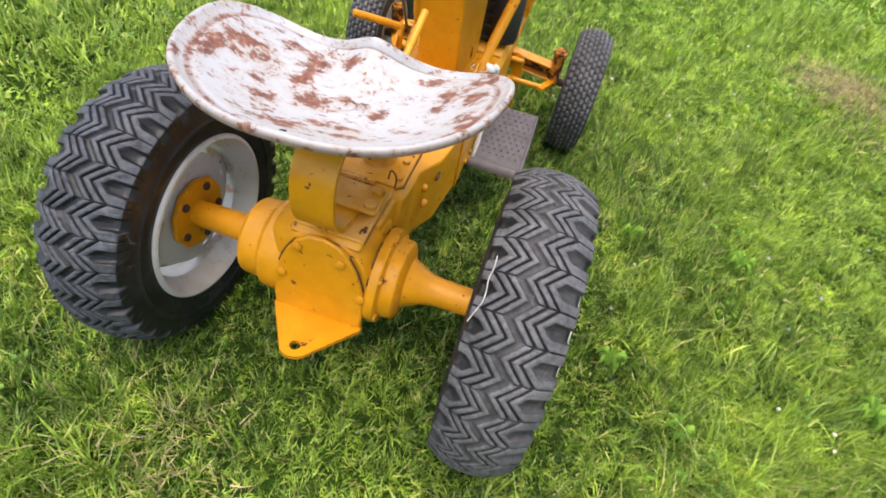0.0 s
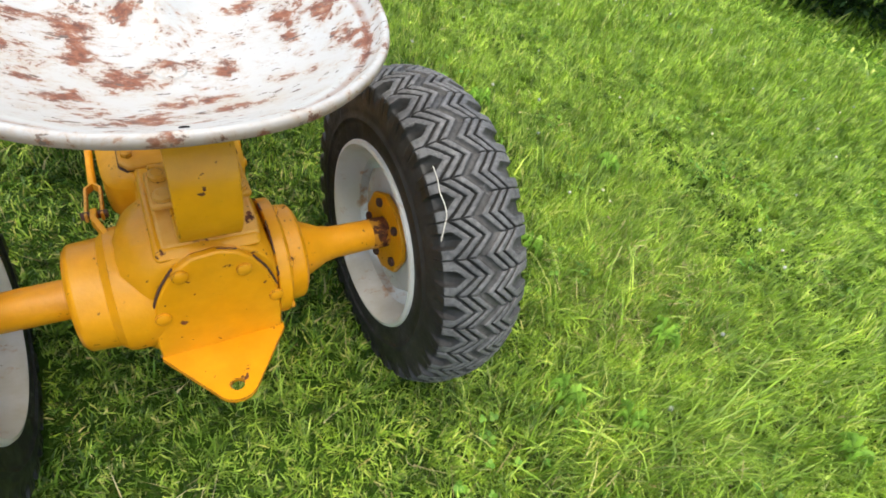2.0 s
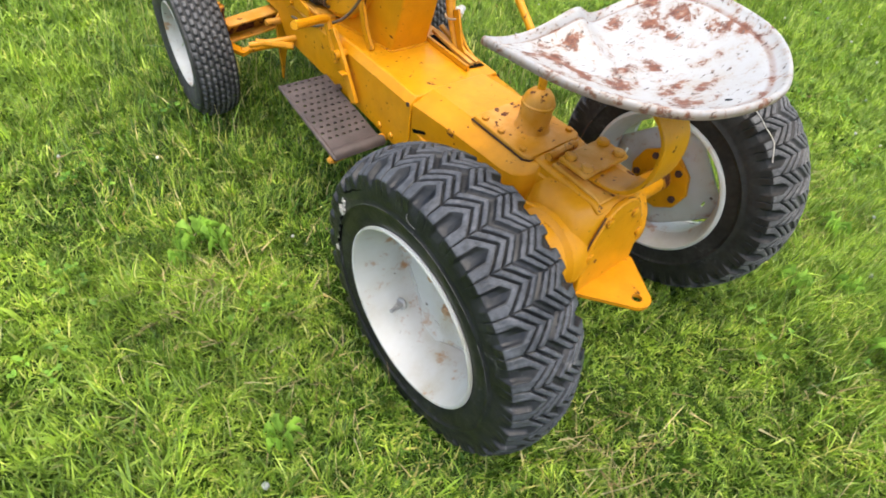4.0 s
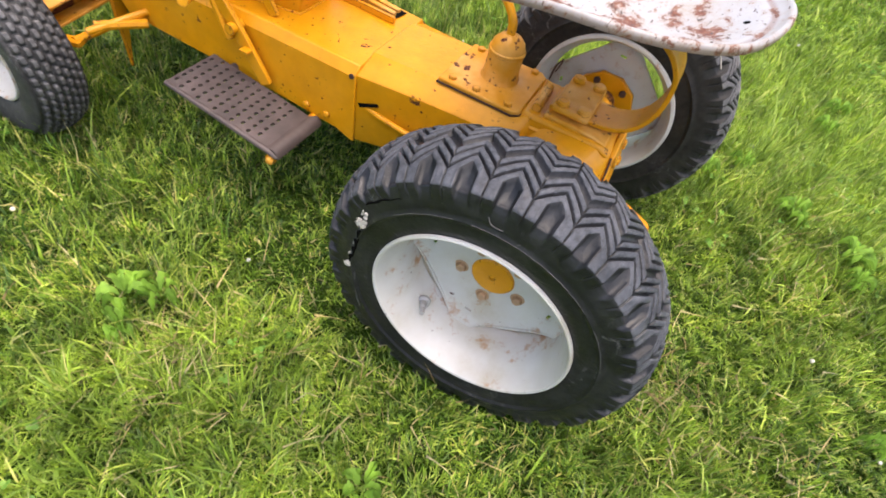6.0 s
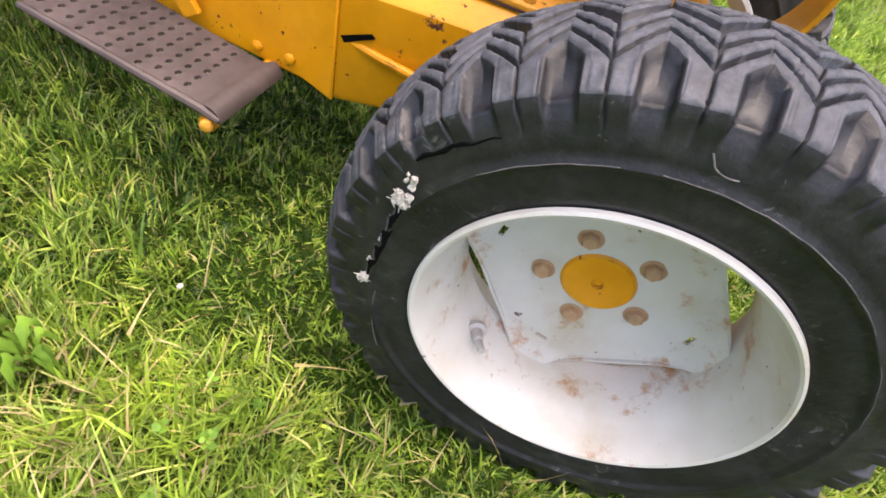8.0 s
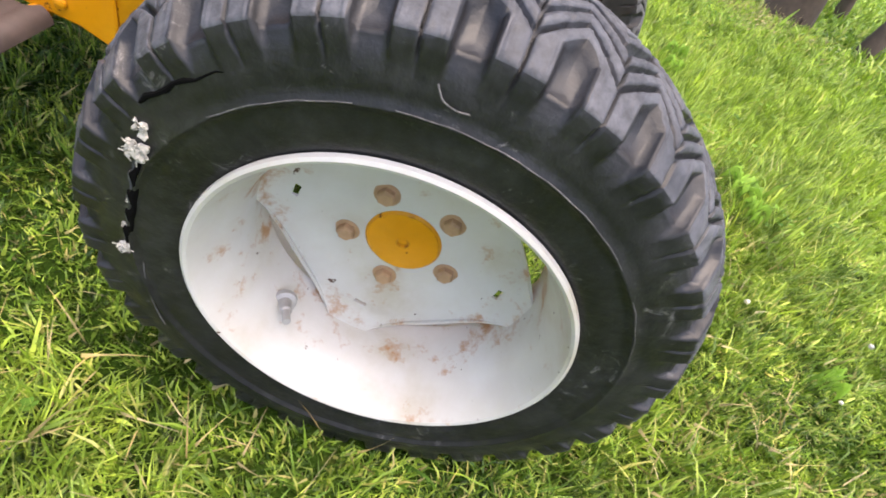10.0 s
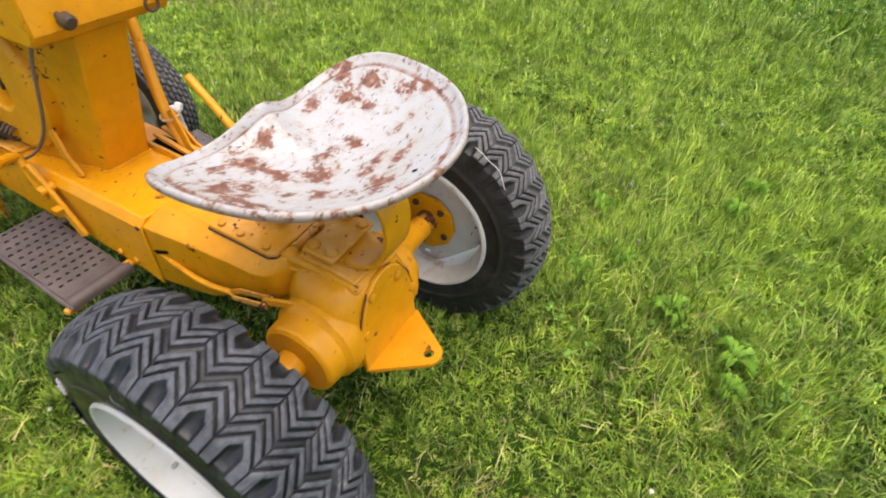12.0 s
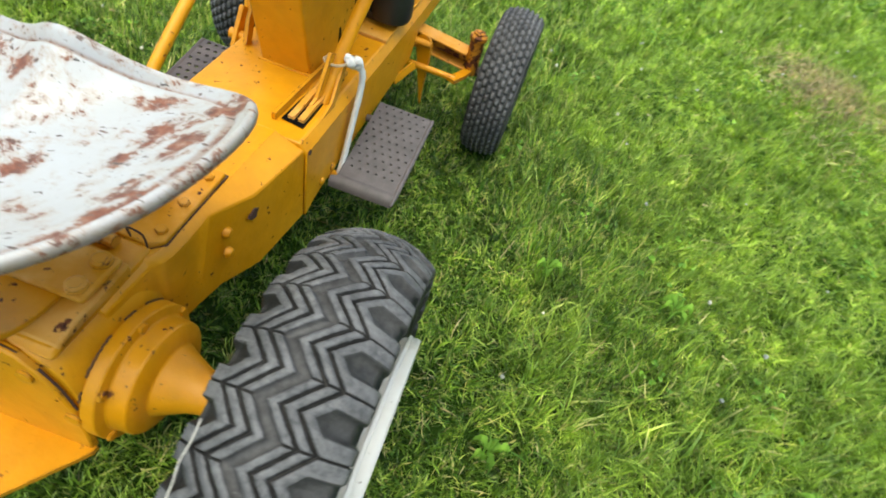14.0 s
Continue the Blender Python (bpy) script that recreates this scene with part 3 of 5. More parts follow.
def rear_rim(bm):
    """Barrel, and a dished disc with four rounded corners welded to it and gaps between them. Outward is +x."""
    lathe(lathe_profile_rim(0.075, 0.167, 0.155, 0.144), 96, bm)
    steps = 144
    radii = [0.037, 0.050, 0.066, 0.080, 0.092, 0.101, 0.1085, 0.1145, 0.1205, 0.128, 0.136, 0.144]

    def depth(r):
        return -0.030 + 0.006 * min(max((r - 0.07) / 0.03, 0), 1) + 0.016 * min(max((r - 0.118) / 0.028, 0), 1) ** 1.5

    rings = []
    for r in radii:
        ring = []
        for k in range(steps):
            a = 2 * math.pi * k / steps
            off = (a - radians(1) + math.pi / 4) % (math.pi / 2) - math.pi / 4  # from the nearest corner
            reach = min(0.1445, 0.1155 / math.cos(math.pi / 4 - abs(off)))
            rr = min(r, reach)
            lift = 0.012 * max(0.0, (r - rr)) / 0.03
            ring.append(bm.verts.new((depth(rr) + lift * 0.5, rr * math.cos(a), rr * math.sin(a))))
        rings.append(ring)
    for j, (p, q) in enumerate(zip(rings, rings[1:])):
        for k in range(steps):
            a = (360 * (k + 0.5) / steps - 1) % 90
            if j == 6 and (a < 3 or a > 87):
                continue  # punched slot
            vs = (p[k], p[(k + 1) % steps], q[(k + 1) % steps], q[k])
            if len({tuple(round(c, 6) for c in v.co) for v in vs}) < 4:
                continue
            bm.faces.new(vs)
    bmesh.ops.remove_doubles(bm, verts=bm.verts, dist=1e-6)


bm_rim = bmesh.new()
rear_rim(bm_rim)
REAR_RIM = bpy.data.meshes.new("rear_wheel")
bmesh.ops.recalc_face_normals(bm_rim, faces=bm_rim.faces)
for face in bm_rim.faces:
    face.smooth = True
for edge in bm_rim.edges:
    edge.smooth = len(edge.link_faces) == 2 and edge.calc_face_angle(3.0) < radians(40)
bm_rim.to_mesh(REAR_RIM)
bm_rim.free()


def rear_wheel(x, outward, turn, tyre_mat, crown, tyre_turn, tread, label):
    """The wheel's own axis is x, outward +x; turn and tyre_turn in degrees as seen from +x."""
    base = Matrix.Translation((x, 0, AXLE_Z)) @ (pose(0, 0, 0, turn, 0, 0) if outward > 0 else pose(0, 0, 0, 0, 0, 180) @ pose(0, 0, 0, turn, 0, 0))
    wheel = link("rear_wheel", REAR_RIM, WHITE, tractor, label)
    wheel.matrix_local = base
    sol = wheel.modifiers.new("sheet", "SOLIDIFY")
    sol.thickness, sol.offset = 0.0032, 0.0
    tyre = link("tyre", rear_tyre_mesh(crown, tyre_mat, *tread), None, wheel, "zigzag-treaded black rubber tyre")
    tyre.matrix_local = pose(0, 0, 0, tyre_turn, 0, 0)
    part("hub_cap", turned([(0.030, -0.006), (0.0385, -0.004), (0.0385, 0.003), (0.036, 0.0055), (0.006, 0.006), (0.005, 0.0035)], (-0.031, 0, 0), (1, 0, 0), 48), ORANGE, wheel, "round orange-painted hub face")
    # hub flange on the inner side, with its five bolts
    part("hub_flange", turned([(0.074, -0.010), (0.076, -0.008), (0.076, 0.0), (0.074, 0.002)], (-0.037, 0, 0), (1, 0, 0), 10), ORANGE, wheel, "orange hub flange with chipped paint", bevel=0.002)
    for k in range(5):
        a = radians(60 + 72 * k)
        y, z = 0.057 * math.cos(a), 0.057 * math.sin(a)
        part("wheel_bolt", hexnut((-0.030, y, z), (1, 0, 0), 0.0092, 0.010, turned([(0.013, 0), (0.013, 0.0015)], (-0.0295, y, z), (1, 0, 0), 20)), RUST, wheel, "rusty hexagonal wheel bolt")
        part("bolt_end", hexnut((-0.047, y, z), (-1, 0, 0), 0.0085, 0.007), IRON, wheel, "dark rusty bolt head")
    return wheel


def both_sides(*grooves):
    """Grooves given for one half as (place, width, depth), mirrored, in order across the tread."""
    return sorted({(-c, w, d) for c, w, d in grooves} | set(grooves))


wheel_left = rear_wheel(-0.352, -1, -11, (RUBBER, RUBBER_WORN, RUBBER), 276, 10, (8, 29, 0.0, both_sides((0, 15.0, 9.0), (20.5, 6.0, 9.0), (37.0, 5.6, 8.5)), 0.28, 9.0, 52.0, 0.0), "white-painted steel rear wheel with rust spots and a split tyre")
wheel_right = rear_wheel(0.346, 1, 0, (RUBBER_DIRTY, RUBBER_DUSTY, RUBBER_FILLED), 288.5, 8.0, (3, 31, -8.0, both_sides((0, 16.0, 6.0), (21.0, 5.4, 8.0), (37.5, 5.4, 8.0)), 0.28, 9.0, 53.0, 12.0), "white-painted steel rear wheel inside a dusty zigzag tyre")


def valve(wheel, a):
    c, s = math.cos(radians(a)), math.sin(radians(a))
    bm = turned([(0.013, 0), (0.012, 0.005), (0.0075, 0.007), (0.006, 0.022), (0.0042, 0.024), (0.0042, 0.040), (0.0036, 0.041)], (0.010, 0.142 * c, 0.142 * s), (0.85, -0.52 * c, -0.52 * s), 16)
    part("valve_stem", bm, GREY, wheel, "grey tyre valve stem")


part("rim_flange", lathe([(0.158, 0.070), (0.1655, 0.075), (0.1670, 0.084), (0.1650, 0.0890), (0.1610, 0.0890), (0.1585, 0.078)], 96, closed=True), WHITE, wheel_right, "white outer rim flange standing proud of the tyre", 40)
valve(wheel_left, 240)
valve(wheel_right, 100)


# sidewall split with frayed cord on the left tyre (left wheel's own axes: y is turned about)
def at_wall(a, r, out=0.0770):
    return Vector((out, r * math.cos(radians(a)), r * math.sin(radians(a))))


def fray(a, r, count, size, seed):
    """Tuft of torn cord: matted lumps with a few loose ends."""
    rng = random.Random(seed)
    bm = bmesh.new()
    base = at_wall(a, r, 0.0765)
    for k in range(count):
        s = base + Vector((rng.uniform(0, 0.3), rng.uniform(-1, 1), rng.uniform(-1, 1))) * size * 0.5
        if k % 3:
            made = bmesh.ops.create_icosphere(bm, subdivisions=1, radius=size * rng.uniform(0.14, 0.30))["verts"]
            for v in made:
                v.co = s + v.co * rng.uniform(0.6, 1.3)
        else:
            d = Vector((rng.uniform(0.1, 0.5), rng.uniform(-1, 1), rng.uniform(-1, 1))) * size * 0.45
            tube([s, s + d * 0.5 + Vector((0.001, 0, 0.001)), s + d], [0.0006, 0.0006, 0.0003], 5, bm)
    part("cord_fray", bm, CORD, wheel_left, "tuft of frayed white tyre cord")["kind"] = "stuff"


fray(164, 0.2165, 46, 0.0150, 3)
fray(159, 0.2225, 16, 0.0095, 5)
fray(170, 0.2110, 6, 0.0065, 8)
fray(178.5, 0.2070, 5, 0.0055, 9)
fray(187, 0.2085, 6, 0.0060, 12)
fray(194.5, 0.2135, 26, 0.0115, 4)
# black tubes laid on the wall stand for the split's unlit depth
part("sidewall_split", tube([at_wall(166 + a, 0.2125 - 0.0075 * math.sin(a * math.pi / 30) + 0.0012 * math.sin(2.1 * a), 0.0768) for a in range(0, 30, 2)], [0.0012] + [0.0022, 0.0042, 0.0028] * 4 + [0.0024, 0.001], 6), GAP_BLACK, wheel_left, "open dark split in the sidewall")
part("split_lip", tube([at_wall(167 + a, 0.2145 - 0.0075 * math.sin(a * math.pi / 30) + 0.0012 * math.sin(2.1 * a), 0.0776) for a in range(0, 28, 2)], [0.0006] + [0.0012, 0.0018, 0.0008] * 4 + [0.0006], 6), RUBBER_WORN, wheel_left, "torn rubber lip of the split")
part("split_branch", tube([at_wall(155 - a, 0.2335 - 0.00035 * a + 0.0012 * math.sin(a * 0.9), 0.0746) for a in range(0, 22, 2)], [0.0012, 0.0022, 0.0017, 0.0022, 0.0015, 0.0020, 0.0012, 0.0010, 0.0008, 0.0006, 0.0004], 6), GAP_BLACK, wheel_left, "finer crack running on from the split")
# pale arcs: ring scratches, with the glint of its edge painted on
for a0, a1, r in ((60, 112, 0.2072), (118, 146, 0.2070), (30, 52, 0.2074)):
    part("pale_mark", tube([at_wall(a, r + 0.0004 * math.sin(a * 0.7), 0.0791) for a in range(a0, a1, 3)], 0.00045, 5), RUBBER_DUSTY, wheel_left, "pale scratches and painted glint along the raised sidewall ring")
part("rubber_sliver", tube(curve_points([at_wall(105.8, 0.2290, 0.0765), at_wall(105.2, 0.2255, 0.0785), at_wall(104.4, 0.2214, 0.0790), at_wall(102.3, 0.2181, 0.0780), at_wall(100.2, 0.2180, 0.0765)]), 0.0006, 6), RUBBER_DUSTY, wheel_left, "peeling grey sliver of rubber")
part("sidewall_scrape", tube([at_wall(199 + a, 0.2005 + 0.0007 * a, 0.0768) for a in range(0, 25, 3)], 0.0007, 5), RUBBER_DUSTY, wheel_left, "pale scraped line on rubber")
# loose cord lying on the right tyre's tread (given in the wheel's axes)
part("loose_cord", tube(curve_points([(-0.0608, -0.110, 0.252), (-0.0605, -0.128, 0.243), (-0.0625, -0.142, 0.2345), (-0.0605, -0.158, 0.225), (-0.0611, -0.170, 0.216), (-0.0655, -0.178, 0.2055), (-0.073, -0.190, 0.1885)]), 0.0009, 6), CORD, wheel_right, "loose end of off-white cord")

# ---- transaxle ----
def lean(bm, y0=0.0):
    """Tip the casting's rear face forward towards the top; ahead of y0 nothing moves."""
    for v in bm.verts:
        v.co.y += (v.co.z - 0.21) * 0.105 * min(1.0, max(0.0, (y0 - v.co.y) / 0.06))
    return bm


def round_box(y, hx, hz, cz, n=4.0, foot=4.0, cx=0.0, k=48):
    """A rounded-square ring across y; foot: how square its lower half is."""
    ring = []
    for i in range(k):
        c, t = math.cos(2 * math.pi * i / k), math.sin(2 * math.pi * i / k)
        e = n if t > 0 else foot
        r = (abs(c) ** e + abs(t) ** e) ** (-1 / e)
        ring.append((cx + hx * r * c, y, cz + hz * r * t))
    return ring


bm = lean(loft([round_box(y, hx, hz, cz, n, foot, cx) for y, hx, hz, cz, n, foot, cx in (
    (-0.094, 0.085, 0.094, 0.300, 2.5, 7.0, -0.001), (-0.089, 0.092, 0.098, 0.300, 2.5, 5.5, -0.005), (-0.080, 0.099, 0.102, 0.300, 2.5, 4.8, -0.010), (-0.066, 0.105, 0.106, 0.299, 2.6, 4.2, -0.014), (-0.04, 0.109, 0.108, 0.297, 2.6, 3.4, -0.017),
    (0.0, 0.109, 0.110, 0.295, 2.7, 3.0, -0.017), (0.045, 0.100, 0.108, 0.294, 2.8, 3.0, -0.010), (0.075, 0.080, 0.096, 0.294, 2.8, 3.0, -0.002), (0.13, 0.072, 0.092, 0.296, 3.2, 3.2, 0.0))]), -0.02)
housing = part("transaxle_housing", bm, ORANGE, tractor, "heavy cast transaxle housing in thick orange paint", 30, 0.006)
part("brake_drum", lathe([(0.0, -0.174), (0.068, -0.174), (0.076, -0.168), (0.079, -0.132), (0.083, -0.127), (0.088, -0.122), (0.090, -0.112), (0.090, -0.096), (0.084, -0.070), (0.078, -0.050), (0.0, -0.045)], 56, centre=(0, -0.012, 0.278)), ORANGE, housing, "round orange casing on the axle", 30, 0.003)
part("axle_flange", lathe([(0.0, 0.085), (0.094, 0.085), (0.094, 0.104), (0.080, 0.108), (0.078, 0.132), (0.068, 0.138), (0.050, 0.141), (0.042, 0.158), (0.032, 0.180), (0.028, 0.200), (0.027, 0.262), (0.026, 0.302), (0.0, 0.302)], 48, centre=(0, -0.004, 0.275)), ORANGE, housing, "orange axle carrier tapering to the tube", 28, 0.002)
part("axle_tube", lathe([(0.0, -0.308), (0.026, -0.308), (0.027, -0.27), (0.029, -0.17), (0.0, -0.17)], 32, centre=(0, -0.004, 0.272)), ORANGE, housing, "orange axle tube")
for x0, x1 in ((-0.318, -0.29), (0.285, 0.305)):
    part("axle_shaft", lathe([(0.0, x0), (0.017, x0), (0.017, x1), (0.0, x1)], 24, centre=(0, 0, AXLE_Z)), GREASE, housing, "greasy dark axle shaft end")
for a0, a1 in ((35, 62), (70, 84), (96, 131), (140, 150)):
    part("seam_crack", tube([(0.0850 + 0.0006 * math.sin(a), -0.004 + 0.0945 * math.cos(radians(a)), 0.275 + 0.0945 * math.sin(radians(a))) for a in range(a0, a1, 3)], 0.0014, 5), IRON, housing, "rust showing along the casting seam")
part("rust_band", lathe([(0.0266, 0.268), (0.0278, 0.271), (0.0274, 0.302), (0.0262, 0.304)], 32, centre=(0, -0.004, 0.275)), RUSTY, housing, "flaking rust at the tube's end")
for k in range(6):
    a = radians(20 + 60 * k)
    part("flange_bolt", hexnut((0.104, -0.004 + 0.087 * math.cos(a), 0.275 + 0.087 * math.sin(a)), (1, 0, 0), 0.008, 0.006), ORANGE, housing)
outline = [(-0.087, 0.212), (-0.0885, 0.245), (-0.087, 0.292), (-0.077, 0.330), (-0.066, 0.356), (-0.050, 0.381), (-0.027, 0.397), (0.005, 0.4015), (0.030, 0.394), (0.050, 0.376), (0.068, 0.346), (0.081, 0.309), (0.0855, 0.255), (0.085, 0.212)]
cover = part("rear_cover", lean(prism(outline, -0.104, -0.092, "y"), -0.02), ORANGE, housing, "smooth orange rear cover plate", 20, 0.003)
for first, last, thick in ((2, 5, 0.0018), (9, 11, 0.0016), (7, 8, 0.0009)):
    line = [(x * 1.012, -0.0985 + (z - 0.21) * 0.105 + 0.0006 * math.sin(9 * k), z + 0.001) for k, (x, z) in enumerate(outline[first:last + 1])]
    part("joint_crack", tube(curve_points(line, 4), thick, 6), IRON, housing, "rusty dark crack along the cover's joint")
part("top_saddle", prism([(-0.074, 0.385), (-0.070, 0.398), (-0.052, 0.404), (0.10, 0.404), (0.10, 0.385)], -0.068, 0.066, "x"), ORANGE, housing, "flat orange seat on top of the housing", 20, 0.007)
for x, z in ((-0.044, 0.372), (0.036, 0.362), (-0.074, 0.300), (0.078, 0.295)):
    part("cover_bolt", turned([(0.0105, 0), (0.010, 0.004), (0.006, 0.006)], (x, -0.104 + (z - 0.21) * 0.105, z), (0, -1, 0.1), 14), ORANGE, housing)
# drawbar plate: bent off the cover's foot and run back to a rounded tip with a hole
bm = bmesh.new()
hole = (-0.002, -0.187)
edge = [(-0.088, -0.098), (0.088, -0.098), (0.088, -0.108)]
edge += [(-0.002 + 0.030 * math.cos(radians(a)), -0.183 + 0.030 * math.sin(radians(a))) for a in range(-38, -143, -13)]
edge += [(-0.088, -0.106)]


def bar_z(x, y):
    return 0.2175 + 0.145 * (-0.105 - y) + 0.02 * x


def reach_edge(a):
    """Where the ray from the hole at the angle a leaves the plate."""
    dx, dy = math.cos(a), math.sin(a)
    far = 0.0
    for (ax, ay), (bx, by) in zip(edge, edge[1:] + edge[:1]):
        ex, ey = bx - ax, by - ay
        det = dx * ey - dy * ex
        if abs(det) > 1e-12:
            t = ((ax - hole[0]) * ey - (ay - hole[1]) * ex) / det
            u = ((ax - hole[0]) * dy - (ay - hole[1]) * dx) / det
            if t > 0 and -1e-6 <= u <= 1 + 1e-6:
                far = max(far, t)
    return hole[0] + dx * far, hole[1] + dy * far


angles = sorted([2 * math.pi * k / 36 - math.pi for k in range(36)] + [math.atan2(y - hole[1], x - hole[0]) for x, y in edge])
outer = [reach_edge(a) for a in angles]
inner = [(hole[0] + 0.0095 * math.cos(a), hole[1] + 0.0095 * math.sin(a)) for a in angles]
four = [[bm.verts.new((x, y, bar_z(x, y) + top)) for x, y in ring] for ring, top in ((outer, 0), (inner, 0), (inner, -0.008), (outer, -0.008))]
for p, q in zip(four, four[1:] + four[:1]):
    for i in range(len(angles)):
        j = (i + 1) % len(angles)
        bm.faces.new((p[i], p[j], q[j], q[i]))
part("drawbar_plate", bm, ORANGE, housing, "orange drawbar plate with a hitch hole", 20)
link_rod = part("brake_rod", tube(curve_points([(-0.118, 0.402, 0.300), (-0.126, 0.345, 0.294), (-0.130, 0.26, 0.290), (-0.129, 0.181, 0.305)], 5), [0.006] * 16, 10), ORANGE, tractor, "thin bent orange brake rod with a chipped clevis")
for dx in (-0.010, 0.010):
    part("clevis", strap([(-0.129, 0.186, 0.303), (-0.129 + dx, 0.168, 0.309), (-0.129 + dx, 0.105, 0.329), (-0.129 + dx, 0.078, 0.338)], 0.012, 0.004, (1, 0.01, 0)), ORANGE_WORN, link_rod, "", 20, 0.001)
part("clevis_pin", tube([(-0.146, 0.086, 0.336), (-0.112, 0.086, 0.336)], 0.006, 8), IRON, link_rod, "rusty clevis pin")
part("brake_arm", strap([(-0.129, 0.092, 0.335), (-0.129, 0.060, 0.350), (-0.112, 0.010, 0.352)], 0.014, 0.008, (1, 0.01, 0)), ORANGE, link_rod, "", 20, 0.001)

# ---- frame and gearbox case ----
bm = bmesh.new()
rings = []
for y, hx, zb, zt in ((0.405, 0.133, 0.205, 0.372), (0.45, 0.134, 0.222, 0.374), (0.62, 0.136, 0.236, 0.376), (0.85, 0.138, 0.246, 0.376), (1.00, 0.138, 0.252, 0.374), (1.04, 0.138, 0.312, 0.374), (1.25, 0.138, 0.318, 0.374)):
    t = 0.014
    rings.append([(-hx, y, zb), (-hx, y, zt - 0.012), (-hx + t, y, zt + 0.008), (hx - t, y, zt + 0.008), (hx, y, zt - 0.012), (hx, y, zb), (hx - 0.006, y, zb), (hx - 0.006, y, zt - 0.02), (-hx + 0.006, y, zt - 0.02), (-hx + 0.006, y, zb)])
loft(rings, bm)
frame_main = part("frame", bm, ORANGE, tractor, "folded sheet-steel main frame in orange paint", 20, 0.003)
bm = bmesh.new()
rings = []
# along y: half-width left and right, top, foot left and right, crown, ledge left
for y, left, right, top, foot_l, foot_r, z1, ledge_l in ((0.0, 0.068, 0.070, 0.066, 0.25, 0.25, 0.394, 0.386), (0.078, 0.072, 0.076, 0.068, 0.300, 0.24, 0.397, 0.384), (0.084, 0.086, 0.078, 0.074, 0.312, 0.238, 0.398, 0.380), (0.094, 0.098, 0.080, 0.078, 0.310, 0.235, 0.398, 0.376), (0.110, 0.106, 0.083, 0.081, 0.304, 0.232, 0.398, 0.373),
                                                     (0.135, 0.111, 0.085, 0.082, 0.296, 0.23, 0.398, 0.371), (0.19, 0.113, 0.090, 0.082, 0.270, 0.22, 0.397, 0.371), (0.27, 0.117, 0.112, 0.082, 0.225, 0.200, 0.395, 0.370), (0.408, 0.128, 0.128, 0.080, 0.204, 0.204, 0.388, 0.367)):
    ledge, wide = (0.370 - (y - 0.27) * 0.02, right) if y > 0.2 else (0.386, top + 0.006)
    rings.append([(-left + 0.006, y, foot_l), (-left, y, foot_l + 0.012), (-left, y, ledge_l - 0.004), (-left + 0.003, y, ledge_l), (-top, y, z1 - 0.004), (-top + 0.006, y, z1), (top - 0.006, y, z1), (top, y, z1 - 0.004), (wide, y, ledge), (right, y, foot_r)])
loft(rings, bm)
case = part("gearbox_case", bm, ORANGE, tractor, "orange gearbox case between frame and axle", 32, 0.003)
for s in (-1, 1):
    # dark disc in place of the hole's shaded inside
    part("frame_hole", turned([(0.0055, 0), (0.0055, 0.002)], (s * 0.1345, 0.413, 0.362), (s, 0, 0), 14), IRON, frame_main, "dark bolt hole")
    for y in (0.47, 0.52):
        part("frame_rivet", turned([(0.0085, 0), (0.007, 0.004), (0.003, 0.006)], (s * 0.135, y, 0.246), (s, 0, 0), 12), ORANGE, frame_main)
# black inset paints the slot's shade; the case is not cut
part("side_slot", prism([(0.402, 0.304), (0.396, 0.296), (0.355, 0.316), (0.360, 0.320)], -0.1275, -0.1195, "x"), GAP_BLACK, case, "dark slot in the sheet metal")
part("cover_joint", prism([(-0.0835, 0.264), (-0.0855, 0.111), (-0.0745, 0.0965), (0.0628, 0.0965), (0.0777, 0.1112), (0.0738, 0.264)], 0.3950, 0.3983, "z"), IRON, tractor, "dark cracked joint under the gearbox cover", 20)
part("rust_hole", prism([(0.262 + 0.013 * math.cos(a) * (1 + 0.3 * math.sin(3 * a)), 0.334 + 0.009 * math.sin(a) * (1 + 0.25 * math.cos(5 * a))) for a in [k * math.pi / 8 for k in range(16)]], 0.1105, 0.1135, "x"), IRON, case, "ragged rust hole in the sheet metal", 0)
for y, z in ((0.244, 0.372), (0.212, 0.332), (0.20, 0.30)):
    part("cast_lump", turned([(0.010, 0), (0.009, 0.006), (0.005, 0.010)], (0.085 + 0.2 * (0.375 - z), y, z), (1, 0, 0.1), 14), ORANGE, case, "", 40)
top_plate = part("gearbox_cover", prism([(-0.082, 0.262), (-0.084, 0.112), (-0.074, 0.098), (0.062, 0.098), (0.076, 0.112), (0.072, 0.262)], 0.3965, 0.4060, "z"), ORANGE_WORN, tractor, "bolted gearbox cover with sun-faded, chipped orange paint", 20, 0.003)
for x, y in ((-0.068, 0.24), (-0.072, 0.125), (0.058, 0.24), (0.062, 0.125), (-0.07, 0.19), (0.058, 0.18)):
    part("cover_bolt", hexnut((x, y, 0.406), (0, 0, 1), 0.008, 0.006), ORANGE_WORN, top_plate)
part("shift_dome", turned([(0.038, 0), (0.0345, 0.006), (0.033, 0.012), (0.0325, 0.052), (0.0345, 0.054), (0.0345, 0.059), (0.032, 0.061), (0.029, 0.072), (0.021, 0.081), (0.012, 0.085), (0.0095, 0.087)], (0.002, 0.174, 0.404), (0, 0, 1), 40), ORANGE_WORN, top_plate, "domed shift lever socket", 30)
part("shift_lever", tube(curve_points([(0.002, 0.175, 0.484), (0.004, 0.184, 0.522), (0.008, 0.235, 0.572), (0.014, 0.335, 0.645)], 4), [0.0085] * 4 + [0.0075] * 9, 12), ORANGE, top_plate, "thin bent orange shift rod")
